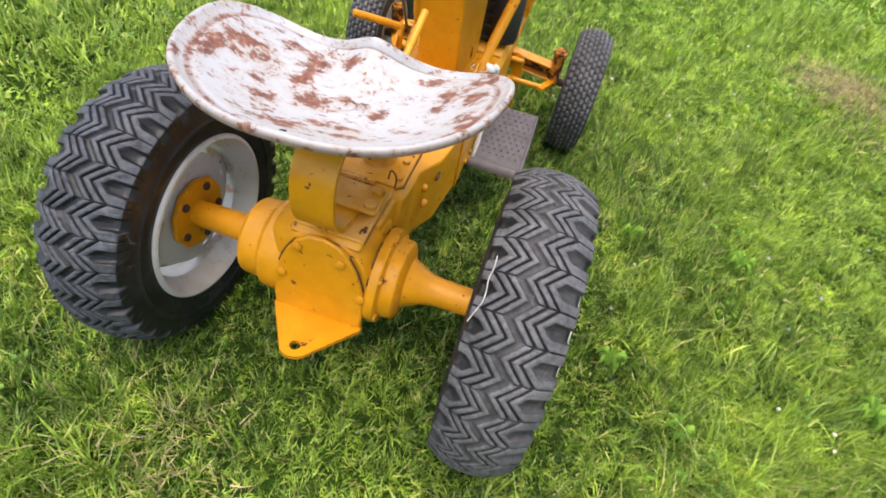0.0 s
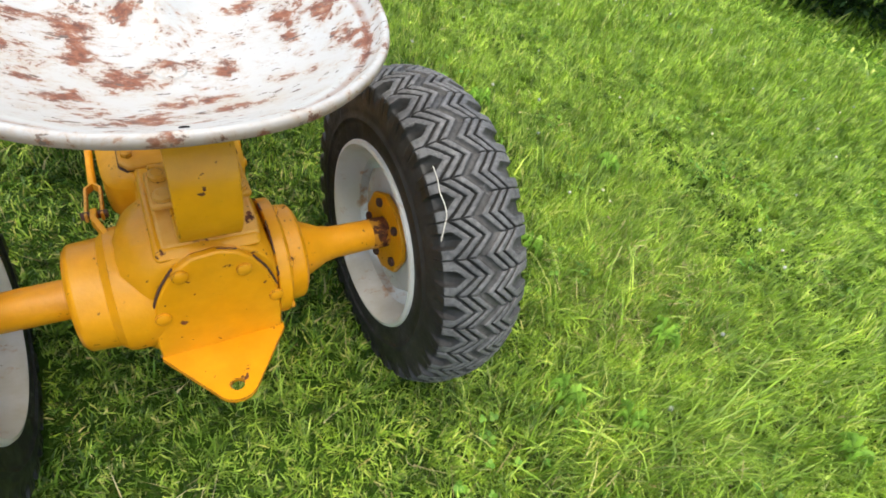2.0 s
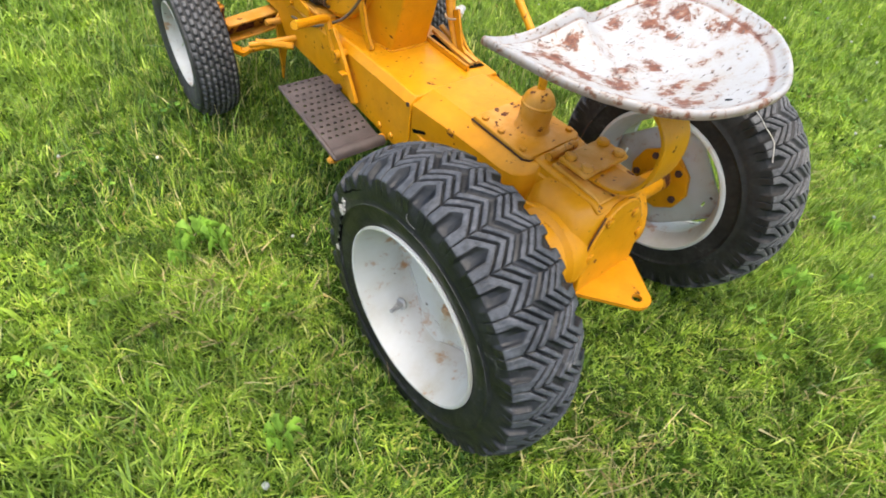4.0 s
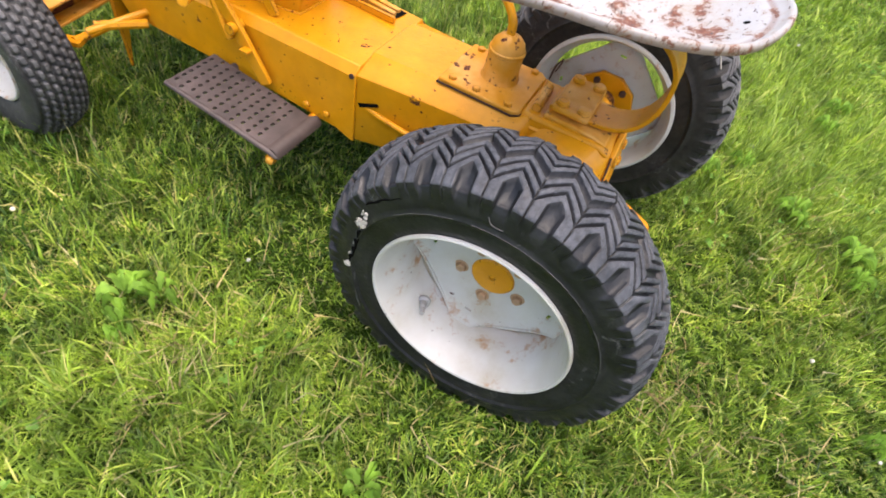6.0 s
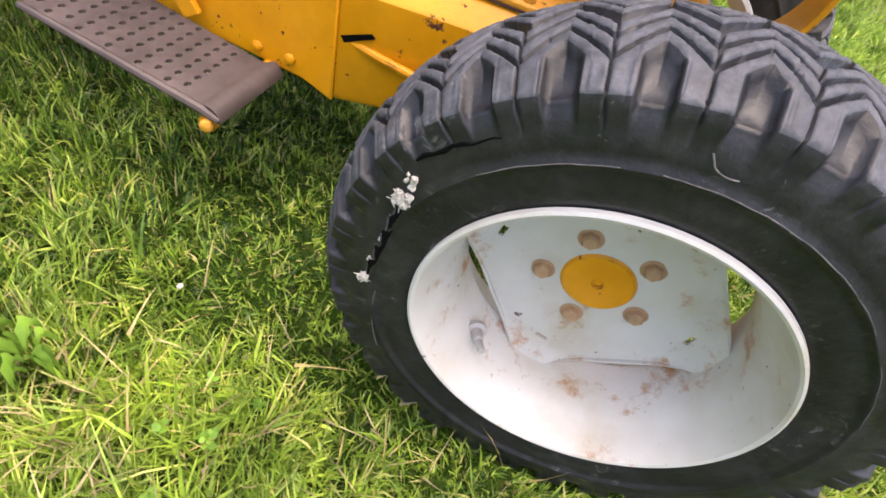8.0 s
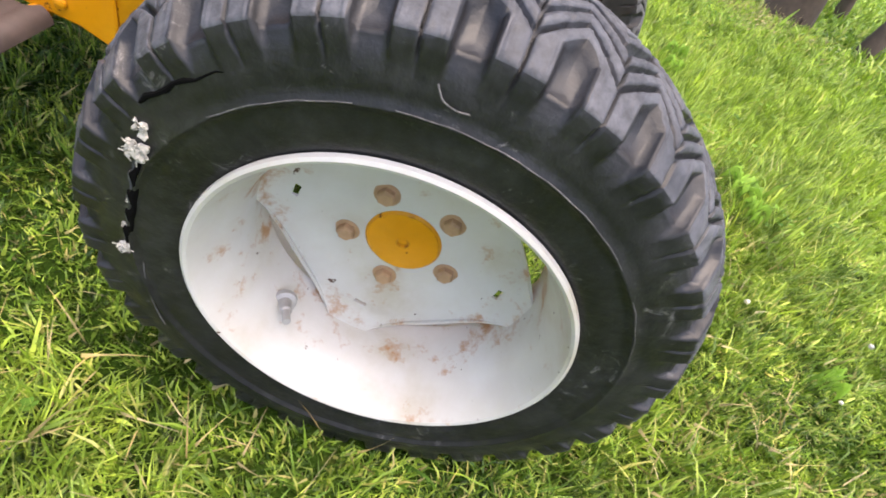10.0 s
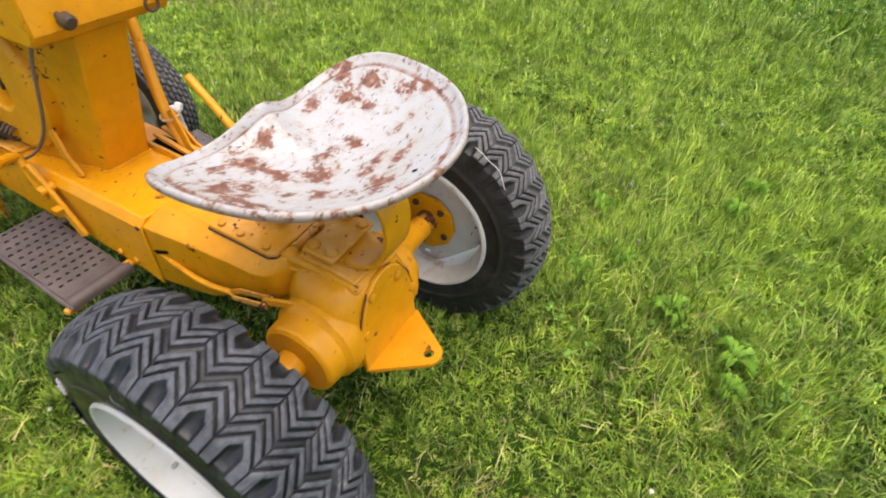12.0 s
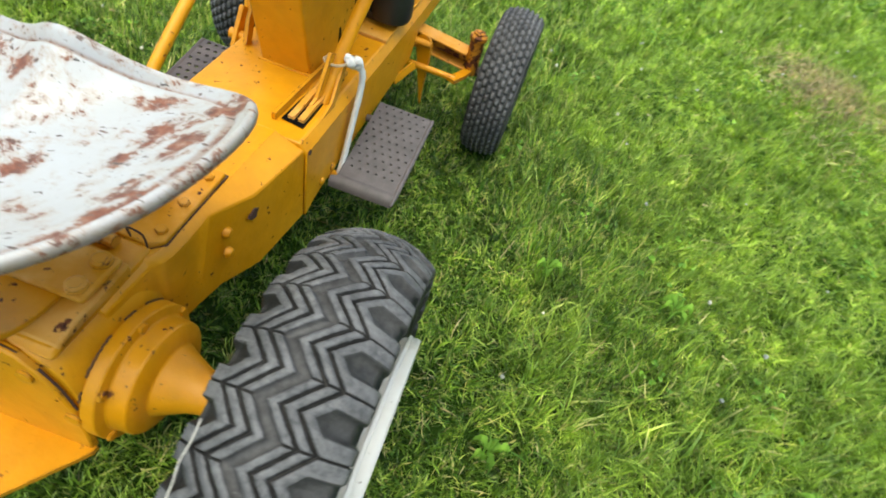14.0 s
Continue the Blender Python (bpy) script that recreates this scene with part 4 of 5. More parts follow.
# seat spring: clamp block, leaf bent back, up and forward
part("spring_base", prism([(0.060, 0.394), (0.060, 0.413), (-0.040, 0.410), (-0.062, 0.402), (-0.062, 0.390)], -0.058, 0.066, "x"), ORANGE_WORN, tractor, "worn orange spring saddle", 20, 0.004)
leaf = curve_points([(0, 0.060, 0.417), (0, 0.0, 0.418), (0, -0.045, 0.421), (0, -0.082, 0.436), (0, -0.106, 0.470), (0, -0.113, 0.515), (0, -0.104, 0.556), (0, -0.070, 0.588), (0, -0.01, 0.598), (0, 0.03, 0.599)], 5)
spring = part("seat_spring", loft([[(-0.037, p.y + o[0], p.z + o[1]), (0.035, p.y + o[0], p.z + o[1]), (0.035, p.y - o[0], p.z - o[1]), (-0.037, p.y - o[0], p.z - o[1])] for p, o in zip(leaf, [((lambda d: (-d.z * 0.004, d.y * 0.004))((leaf[min(i + 1, len(leaf) - 1)] - leaf[max(i - 1, 0)]).normalized())) for i in range(len(leaf))])]), ORANGE, tractor, "wide orange leaf spring curving up to the seat", 40, 0.0015)
clamp = part("spring_clamp", box(-0.058, 0.068, -0.016, 0.052, 0.423, 0.434), ORANGE_WORN, tractor, "square spring clamp with four bolts, chipped peach-orange paint", 20, 0.004)
for x in (-0.041, 0.052):
    for y in (-0.002, 0.038):
        part("clamp_bolt", turned([(0.0125, 0), (0.012, 0.006), (0.008, 0.009)], (x, y, 0.434), (0, 0, 1), 14), ORANGE_WORN, clamp)
part("clevis_pin", tube([(-0.05, 0.078, 0.411), (0.03, 0.082, 0.411)], 0.009, 10), ORANGE_WORN, clamp)
part("lock_wire", tube(curve_points([(0.064, 0.094, 0.406), (0.066, 0.090, 0.436), (0.058, 0.080, 0.456), (0.052, 0.086, 0.431)]), 0.0015, 5), IRON, clamp)


# ---- seat pan ----
SEAT_MID = (-0.010, 0.016)
SEAT_REACH = (0.2079, -0.0250, -0.0362, -0.0187, -0.0067, -0.0004, 0.0022)  # plan of the rim by turns from the front
SEAT_RISE = (0.6631, -0.0234, -0.0106, 0.0044, 0.0112, 0.0067, 0.0041)  # height of the rim: pommel, thigh scoops, raised back


def wave(shares, a):
    return sum(c * math.cos(k * a) for k, c in enumerate(shares))


def seat_edge(a):
    """The rim at the turn a from the front, towards the right."""
    r = wave(SEAT_REACH, a)
    return r * math.sin(a), r * math.cos(a)


def seat_height(a, f):
    """Pan height along the spoke a at the share f of the way to the rim."""
    rim = wave(SEAT_RISE, a) + 0.003 * math.sin(a)
    return 0.604 + (rim - 0.604) * min(f, 1.0) ** 2.1


bm = bmesh.new()
SEG, RING = 120, 22
rim_share = bm.verts.layers.float.new("rim")
under_share = bm.verts.layers.float.new("under")
ROLL = ((0.003, 0.0032, 0.0), (0.0065, 0.0042, 0.1), (0.0098, 0.0018, 0.3), (0.0108, -0.0035, 0.85), (0.0095, -0.0085, 1.0))  # out, up, share of the underside
mid = bm.verts.new((*SEAT_MID, 0.605))
rows = []
for j in range(1, RING + 6):
    f = min(j / RING, 1.0)
    row = []
    for k in range(SEG):
        a = 2 * math.pi * k / SEG
        ex, ey = seat_edge(a)
        x, y = SEAT_MID[0] + ex * f * 0.99, SEAT_MID[1] + ey * f * 0.99
        z = seat_height(a, f)
        if j > RING:  # rolled lip
            out, up, under = ROLL[j - RING - 1]
            d = Vector((ex, ey, 0)).normalized()
            x, y, z = x + d.x * out, y + d.y * out, z + up
        if j == RING - 1:  # pressed bead
            z -= 0.0055
        v = bm.verts.new((x, y, z))
        v[rim_share] = f
        v[under_share] = under if j > RING else 0.0
        row.append(v)
    rows.append(row)
for k in range(SEG):
    bm.faces.new((mid, rows[0][k], rows[0][(k + 1) % SEG]))
for p, q in zip(rows, rows[1:]):
    for k in range(SEG):
        bm.faces.new((p[k], p[(k + 1) % SEG], q[(k + 1) % SEG], q[k]))
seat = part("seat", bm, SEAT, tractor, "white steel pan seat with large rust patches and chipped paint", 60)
sm = seat.modifiers.new("sheet", "SOLIDIFY")
sm.thickness, sm.offset = 0.003, -1.0
part("drain_hole", turned([(0.0, 0), (0.0048, 0.0), (0.0048, 0.0012), (0.0, 0.0012)], (-0.018, SEAT_MID[1] - 0.80 * wave(SEAT_REACH, math.pi), seat_height(math.pi, 0.80) + 0.0004), (0, 0.42, 0.9), 14), GAP_BLACK, seat, "small dark drain hole")
part("seat_bolt", turned([(0.019, 0), (0.017, 0.003), (0.010, 0.0055), (0.003, 0.006)], (-0.008, 0.014, 0.604), (0, 0, 1), 24), SEAT, seat, "round worn seat bolt head")

# ---- steering column and dash ----
bm = bmesh.new()
low = [(-0.055, 0.594, 0.383), (0.048, 0.594, 0.383), (0.062, 0.775, 0.383), (-0.092, 0.775, 0.383)]
high = [(-0.055, 0.508, 0.705), (0.046, 0.508, 0.705), (0.066, 0.735, 0.705), (-0.108, 0.735, 0.705)]
loft([low, high], bm)
column = part("steering_column", bm, ORANGE, tractor, "tapered orange steering column housing", 20, 0.004)
# a dark disc paints this hole; the column is not pierced
part("column_hole", turned([(0.006, 0), (0.006, 0.0015)], (0.0, 0.592, 0.405), (0, -0.96, -0.28), 14), IRON, column, "dark hole")
part("column_foot", prism([(-0.060, 0.588), (0.053, 0.588), (0.070, 0.790), (-0.102, 0.790)], 0.381, 0.386, "z"), ORANGE, column, "", 20, 0.001)
bm = loft([[(-0.135, 0.490, 0.700), (0.122, 0.490, 0.700), (0.135, 0.76, 0.700), (-0.145, 0.76, 0.700)], [(-0.135, 0.478, 0.720), (0.122, 0.478, 0.720), (0.135, 0.77, 0.720), (-0.145, 0.77, 0.720)], [(-0.135, 0.50, 0.93), (0.122, 0.50, 0.93), (0.135, 0.78, 0.93), (-0.145, 0.78, 0.93)]])
dash = part("dash_panel", bm, ORANGE, tractor, "orange dash panel over the column", 20, 0.005)
part("dash_knob", turned([(0.006, 0), (0.006, 0.014), (0.013, 0.016), (0.013, 0.030), (0.009, 0.034)], (-0.082, 0.482, 0.742), (0, -1, -0.2), 16), GREASE, dash, "dark rusty pull knob")
part("dash_eye", tube([(0.078 + 0.013 * math.cos(a * math.pi / 8), 0.470, 0.722 + 0.013 * math.sin(a * math.pi / 8)) for a in range(17)], 0.003, 6), GREASE, dash, "rusty wire eye")
part("throttle_cable", tube(curve_points([(-0.098, 0.555, 0.70), (-0.112, 0.568, 0.650), (-0.118, 0.585, 0.590), (-0.118, 0.632, 0.505), (-0.122, 0.69, 0.440), (-0.132, 0.745, 0.402), (-0.143, 0.83, 0.362), (-0.147, 0.93, 0.345)]), 0.0035, 8), CABLE, column, "thin brown control cable")

# right-hand lift lever with cord tied on it
lever = part("lift_lever", tube(curve_points([(0.098, 0.505, 0.345), (0.106, 0.560, 0.420), (0.118, 0.606, 0.495), (0.166, 0.694, 0.700), (0.188, 0.735, 0.80)], 4), [0.013] * 17, 12, flat=0.75), ORANGE, tractor, "long orange lift lever rising from the frame slot")
part("lever_link", strap([(0.090, 0.470, 0.368), (0.098, 0.520, 0.395), (0.104, 0.560, 0.470)], 0.020, 0.007, (1, 0, 0)), ORANGE, lever, "", 20)
part("lever_link", strap([(0.120, 0.480, 0.368), (0.122, 0.530, 0.385), (0.120, 0.580, 0.440)], 0.016, 0.006, (1, 0, 0)), ORANGE, lever, "", 20)
part("wire_turn", tube(curve_points([(0.086, 0.566, 0.449), (0.102, 0.552, 0.451), (0.124, 0.560, 0.452), (0.132, 0.586, 0.454), (0.112, 0.596, 0.452), (0.092, 0.584, 0.450), (0.086, 0.566, 0.449)]), 0.0028, 8), STRING, lever, "turn of tan string round the lever")
bm = bmesh.new()
for dx, dy, dz, r in ((0, 0, 0, 0.011), (0.010, 0.006, 0.004, 0.009), (-0.008, 0.004, 0.005, 0.008), (0.004, 0.010, -0.008, 0.010), (0.012, 0.010, -0.006, 0.008)):
    made = bmesh.ops.create_icosphere(bm, subdivisions=2, radius=r)["verts"]
    for v in made:
        v.co = Vector((0.134 + dx, 0.578 + dy, 0.452 + dz)) + v.co * (1 + 0.18 * math.sin(900 * v.co.x + 700 * v.co.z))
part("knot", bm, CLOTH, lever, "knot of white cloth", 60)
part("hanging_strap", tube(curve_points([(0.138, 0.585, 0.448), (0.147, 0.602, 0.430), (0.150, 0.602, 0.395), (0.148, 0.578, 0.320), (0.147, 0.555, 0.260), (0.145, 0.524, 0.198)], 5), [0.0085] * 6 + [0.0105, 0.010, 0.011, 0.0095] * 4 + [0.010, 0.0105, 0.009, 0.010], 12, flat=0.62, up=(1, 0.2, 0)), CLOTH, lever, "dangling white strap end", 40)
# black sheet on the uncut frame top, drawn as the slot's dark inside
part("frame_slot", prism([(0.064, 0.446), (0.108, 0.440), (0.108, 0.62), (0.072, 0.62)], 0.3835, 0.3848, "z"), GAP_BLACK, frame_main, "dark open slot in the frame top")
part("slot_rail", prism([(0.050, 0.438), (0.058, 0.438), (0.064, 0.64), (0.056, 0.64)], 0.383, 0.396, "z"), ORANGE, frame_main)

for x0, x1, z1 in ((0.079, 0.086, 0.400), (0.098, 0.110, 0.406)):
    part("slot_link", strap([(x0, 0.452, 0.387), (x0 + 0.002, 0.52, 0.391), (x1, 0.615, z1)], 0.012, 0.008, (0, 0.01, 1)), ORANGE_WORN, frame_main, "chipped orange link bar in the slot", 20, 0.001)
# black blocks paint the shade of openings in column and deck
part("column_slot", box(0.0545, 0.0580, 0.700, 0.728, 0.408, 0.440), GAP_BLACK, column, "dark rectangular opening", 20)
part("deck_opening", box(0.052, 0.088, 0.895, 0.918, 0.3925, 0.3945), GAP_BLACK, frame_main, "small dark opening in the deck", 20)


# ---- pedal on the left ----
pedal = part("brake_pedal", strap([(-0.152, 0.606, 0.262), (-0.152, 0.640, 0.318), (-0.152, 0.676, 0.372), (-0.153, 0.705, 0.410)], 0.028, 0.010, (1, 0, 0)), ORANGE, tractor, "orange pedal arm on the frame's side", 20, 0.002)
part("pedal_bar", tube(curve_points([(-0.152, 0.690, 0.330), (-0.153, 0.722, 0.410), (-0.165, 0.722, 0.428), (-0.268, 0.664, 0.456)], 4), 0.010, 10), ORANGE, pedal, "orange foot bar")
part("pedal_tab", box(-0.172, -0.150, 0.632, 0.652, 0.325, 0.331), ORANGE, pedal, "", 20, 0.001)
part("pedal_stay", strap([(-0.10, 0.618, 0.386), (-0.102, 0.640, 0.43), (-0.094, 0.668, 0.482)], 0.020, 0.008, (1, 0, 0)), ORANGE, pedal, "", 20)
part("pedal_pin", tube([(-0.136, 0.672, 0.362), (-0.170, 0.672, 0.362)], 0.011, 12), ORANGE, pedal)


# ---- foot plates ----
def foot_plate(s):
    """Punched tread plate with its rear edge rolled down."""
    bm = bmesh.new()
    x0, x1, y0, y1 = (0.156, 0.284, 0.500, 0.738) if s < 0 else (0.152, 0.277, 0.512, 0.742)
    metal = STEEL if s < 0 else STEEL_DARK

    def z(y):
        return 0.236 + (y - 0.48) * 0.155

    nx, ny = 7, 12
    dx, dy = (x1 - x0) / nx, (y1 - y0) / ny
    for j in range(ny):
        shift = dx / 2 if j % 2 else 0.0
        cells = [(x0 + shift + i * dx, x0 + shift + (i + 1) * dx) for i in range(nx - (1 if j % 2 else 0))]
        if j % 2:
            cells = [(x0, x0 + shift)] + cells + [(x1 - shift, x1)]
        ya, yb = y0 + j * dy, y0 + (j + 1) * dy
        for a, b in cells:
            full = b - a > dx * 0.9 and x0 + 0.006 < a and b < x1 - 0.004 or (b - a > dx * 0.9)
            sq = [(a, ya), ((a + b) / 2, ya), (b, ya), (b, (ya + yb) / 2), (b, yb), ((a + b) / 2, yb), (a, yb), (a, (ya + yb) / 2)]
            outer = [bm.verts.new((s * px, py, z(py))) for px, py in sq]
            if full and 0 < j:
                cx, cy = (a + b) / 2, (ya + yb) / 2
                r = 0.0042 if s < 0 else 0.0026
                ring = [bm.verts.new((s * (cx + r * 1.25 * math.cos(t)), cy + r * math.sin(t), z(cy) + 0.0015)) for t in [radians(225 + 45 * k) for k in range(8)]]
                for k in range(8):
                    bm.faces.new((outer[k], outer[(k + 1) % 8], ring[(k + 1) % 8], ring[k]))
            else:
                bm.faces.new(outer)
    # rolled rear edge
    prev = None
    for k in range(7):
        a = radians(15 * k)
        y, zz = y0 - 0.026 * math.sin(a), z(y0) - 0.018 * (1 - math.cos(a)) + 0.004 * math.sin(2 * a)
        row = [bm.verts.new((s * (x0 - (0.010 if k > 1 else 0)), y, zz)), bm.verts.new((s * x1, y, zz))]
        if prev:
            bm.faces.new((prev[0], prev[1], row[1], row[0]))
        prev = row
    bmesh.ops.remove_doubles(bm, verts=bm.verts, dist=1e-5)
    plate = part("foot_plate", bm, metal, tractor, "bare grey-brown steel foot plate with punched holes" if s < 0 else "dark, dirty steel foot plate with clogged holes", 30)
    mod = plate.modifiers.new("sheet", "SOLIDIFY")
    mod.thickness = 0.004
    part("plate_rim", tube([(s * x1, y0 - 0.024, z(y0) - 0.014), (s * (x1 + 0.002), y0 - 0.004, z(y0) - 0.004), (s * (x1 + 0.002), y1, z(y1) - 0.003)], [0.004, 0.006, 0.005], 8), metal, plate)
    part("support_rod", tube([(s * 0.10, 0.505, 0.221), (s * 0.286, 0.492, 0.215)] if s < 0 else [(0.10, 0.53, 0.214), (0.24, 0.53, 0.214)], 0.011, 10), ORANGE, plate, "orange support rod")
    part("support_rod", tube([(s * 0.10, 0.70, 0.250), (s * 0.262, 0.715, 0.256)], 0.009, 10), STEEL, plate)
    if s < 0:
        part("rod_nut", turned([(0.008, 0), (0.008, 0.008), (0.005, 0.010)], (s * 0.286, 0.490, 0.217), (s, -0.3, 0), 12), ORANGE_WORN, plate, "orange-painted rod end")
    return plate


foot_plate(-1)
foot_plate(1)

# ---- front axle, hangers ----
bm = bmesh.new()
for z0, z1, y0 in ((0.020, 0.026, 1.072), (-0.026, -0.020, 1.078)):
    loft([[(x, y0, zc + z0), (x, 1.124, zc + z0), (x, 1.124, zc + z1), (x, y0, zc + z1)] for x, zc in ((-0.272, 0.254), (-0.12, 0.272), (0.12, 0.272), (0.272, 0.254))], bm)
front_axle = part("front_axle", bm, ORANGE_WORN, tractor, "worn orange channel-section front axle", 20, 0.0015)
part("axle_web", loft([[(x, 1.116, zc - 0.020), (x, 1.122, zc - 0.020), (x, 1.122, zc + 0.020), (x, 1.116, zc + 0.020)] for x, zc in ((-0.272, 0.254), (-0.12, 0.272), (0.12, 0.272), (0.272, 0.254))]), RUSTY, front_axle, "rusty web of the axle channel", 20)
part("tie_rod", tube([(-0.262, 1.03, 0.225), (0.262, 1.03, 0.225)], 0.009, 10), ORANGE, front_axle, "orange tie rod")
part("drag_link", tube([(-0.255, 0.985, 0.262), (-0.02, 0.90, 0.295)], 0.008, 10), ORANGE, front_axle, "orange drag link")
for s in (-1, 1):
    part("kingpin", turned([(0.020, 0), (0.020, 0.10), (0.024, 0.102), (0.024, 0.112), (0.012, 0.118)], (s * 0.288, 1.108, 0.212), (0, 0, 1), 20), RUSTY, front_axle, "worn orange kingpin")
    part("kingpin_cap", hexnut((s * 0.288, 1.108, 0.325), (0, 0, 1), 0.017, 0.010), RUSTY, front_axle)
    part("steering_arm", strap([(s * 0.288, 1.11, 0.225), (s * 0.275, 1.06, 0.224), (s * 0.255, 1.015, 0.224)], 0.026, 0.010, (0, 0.01, 1)), ORANGE, front_axle, "", 20)
    part("stub_axle", tube([(s * 0.288, 1.108, 0.225), (s * 0.372, 1.125, 0.212)], 0.013, 10), GREASE, front_axle)

FRONT_TYRE = front_tyre_mesh()


def front_wheel(x, y, z, steer):
    s = 1 if x > 0 else -1
    base = Matrix.Translation((x, y, z)) @ pose(0, 0, 0, 0, 0, steer) @ (pose(0, 0, 0) if s > 0 else pose(0, 0, 0, 0, 0, 180))
    bm = lathe(lathe_profile_rim(0.046, 0.114, 0.104, 0.094), 56)
    lathe([(0.094, -0.020), (0.080, -0.012), (0.052, -0.010), (0.030, -0.022), (0.026, -0.034)], 56, bm)
    wheel = part("front_wheel", bm, WHITE, tractor, "small white steel front wheel", 40, m=base)
    mod = wheel.modifiers.new("sheet", "SOLIDIFY")
    mod.thickness, mod.offset = 0.003, 0.0
    tyre = link("tyre", FRONT_TYRE, None, wheel, "small dusty tyre with a block tread")
    tyre.matrix_local = Matrix()
    part("hub", turned([(0.026, -0.05), (0.026, 0.012), (0.020, 0.022), (0.006, 0.024)], (0, 0, 0), (1, 0, 0), 24), ORANGE_WORN, wheel, "orange wheel hub")


front_wheel(0.384, 1.124, 0.204, -1)
front_wheel(-0.352, 1.145, 0.218, -3)


def hanger(s):
    """Pressed implement hanger: rounded at the top, folded, drawn out to a point."""
    outline = [(0.024 * math.cos(radians(a)), 0.318 + 0.024 * math.sin(radians(a))) for a in range(-20, 201, 20)]
    outline += [(-0.021, 0.290), (-0.014, 0.240), (-0.006, 0.190), (0.001, 0.138), (0.007, 0.190), (0.015, 0.240), (0.022, 0.290)]
    bm = prism(outline, -0.004, 0.004, "y")
    bmesh.ops.transform(bm, matrix=Matrix.Translation((0.196 if s > 0 else -0.162, 1.032, -0.030)) @ Matrix.Rotation(radians(s * -18), 4, "Z") @ Matrix.Rotation(radians(s * -7), 4, "Y"), verts=bm.verts)
    h = part("implement_hanger", bm, ORANGE, tractor, "pointed orange implement hanger below the frame", 30)
    part("hanger_pin", tube([(s * 0.125, 1.035, 0.290), (s * 0.180, 1.035, 0.290)], 0.009, 10), ORANGE_WORN, h)
    return h


hanger(-1)
hanger(1)
part("side_rod", strap([(0.134, 0.890, 0.244), (0.146, 0.925, 0.252), (0.162, 0.965, 0.262)], 0.020, 0.006, (1, 0, 0.3)), ORANGE, frame_main)
part("side_rod", tube([(-0.150, 0.93, 0.262), (-0.235, 0.985, 0.268)], 0.010, 8), ORANGE, frame_main)

# ---- engine ahead of the column ----
engine = part("engine_block", box(-0.112, 0.110, 0.86, 1.09, 0.392, 0.64), BLACK, tractor, "black engine block behind the column", 20, 0.008)
for k in range(7):
    part("cooling_fin", box(-0.124, 0.118, 0.85, 1.10, 0.41 + 0.031 * k, 0.417 + 0.031 * k), BLACK, engine, "", 20)
part("air_cleaner", turned([(0.044, 0), (0.048, 0.01), (0.048, 0.135), (0.040, 0.15)], (0.104, 0.885, 0.405), (0, 0, 1), 24), BLACK, engine, "black canister beside the engine")
part("fan_shroud", lathe([(0.068, -0.100), (0.072, -0.106), (0.150, -0.106), (0.163, -0.098), (0.166, -0.020), (0.160, -0.012), (0.090, -0.012), (0.066, -0.030)], 56, closed=True, centre=(0.002, 0.800, 0.560)), ORANGE, engine, "round orange fan shroud", 30, 0.003)
part("flywheel", lathe([(0.0, -0.085), (0.018, -0.087), (0.020, -0.075), (0.048, -0.070), (0.058, -0.074), (0.064, -0.060), (0.064, -0.03), (0.0, -0.03)], 40, centre=(0.002, 0.800, 0.560)), BLACK, engine, "dark greasy flywheel")
for k in range(12):
    a = radians(30 * k)
    part("flywheel_vane", box(-0.080, -0.070, 0.800 + 0.046 * math.cos(a) - 0.003, 0.800 + 0.046 * math.cos(a) + 0.003, 0.560 + 0.046 * math.sin(a) - 0.006, 0.560 + 0.046 * math.sin(a) + 0.006), GREASE, engine, "", 20)
part("clutch_spring", tube([(-0.105 + 0.016 * math.cos(k * 0.9), 0.790 + 0.0022 * k, 0.430 + 0.016 * math.sin(k * 0.9)) for k in range(40)], 0.0035, 6), GREASE, engine, "dark coiled spring")
part("starter", turned([(0.034, 0), (0.040, 0.006), (0.040, 0.095), (0.032, 0.105), (0.012, 0.112)], (-0.065, 0.965, 0.432), (-0.95, -0.20, -0.05), 24), BLACK, engine, "round black starter housing")
part("exhaust_pipe", tube(curve_points([(-0.09, 0.985, 0.56), (-0.15, 0.99, 0.545), (-0.165, 0.98, 0.49), (-0.150, 0.96, 0.43)]), 0.013, 12), BLACK, engine, "dark sooty pipe")
part("bracket_arm", strap([(-0.155, 1.02, 0.56), (-0.165, 0.985, 0.45), (-0.150, 0.93, 0.375)], 0.034, 0.008, (1, 0, 0)), ORANGE, engine, "orange support arm", 20, 0.001)
part("engine_shelf", box(-0.128, 0.128, 0.80, 1.06, 0.383, 0.392), ORANGE_WORN, tractor, "worn orange engine deck", 20, 0.002)
part("side_bracket", prism([(0.835, 0.380), (0.960, 0.372), (0.960, 0.384), (0.90, 0.415), (0.835, 0.398)], -0.146, -0.140, "x"), ORANGE, tractor, "orange side bracket", 20, 0.001)
part("grille_housing", loft([[(-0.15, 1.10, 0.40), (0.15, 1.10, 0.40), (0.15, 1.26, 0.40), (-0.15, 1.26, 0.40)], [(-0.16, 1.08, 0.80), (0.16, 1.08, 0.80), (0.15, 1.25, 0.80), (-0.15, 1.25, 0.80)]]), ORANGE, tractor, "orange front grille housing", 20, 0.008)

# ---- grass ----
TYRES = [(-0.352, 0.0, 0.075, 0.10), (0.344, 0.0, 0.075, 0.10), (-0.352, 1.145, 0.055, 0.08), (0.384, 1.124, 0.055, 0.08)]


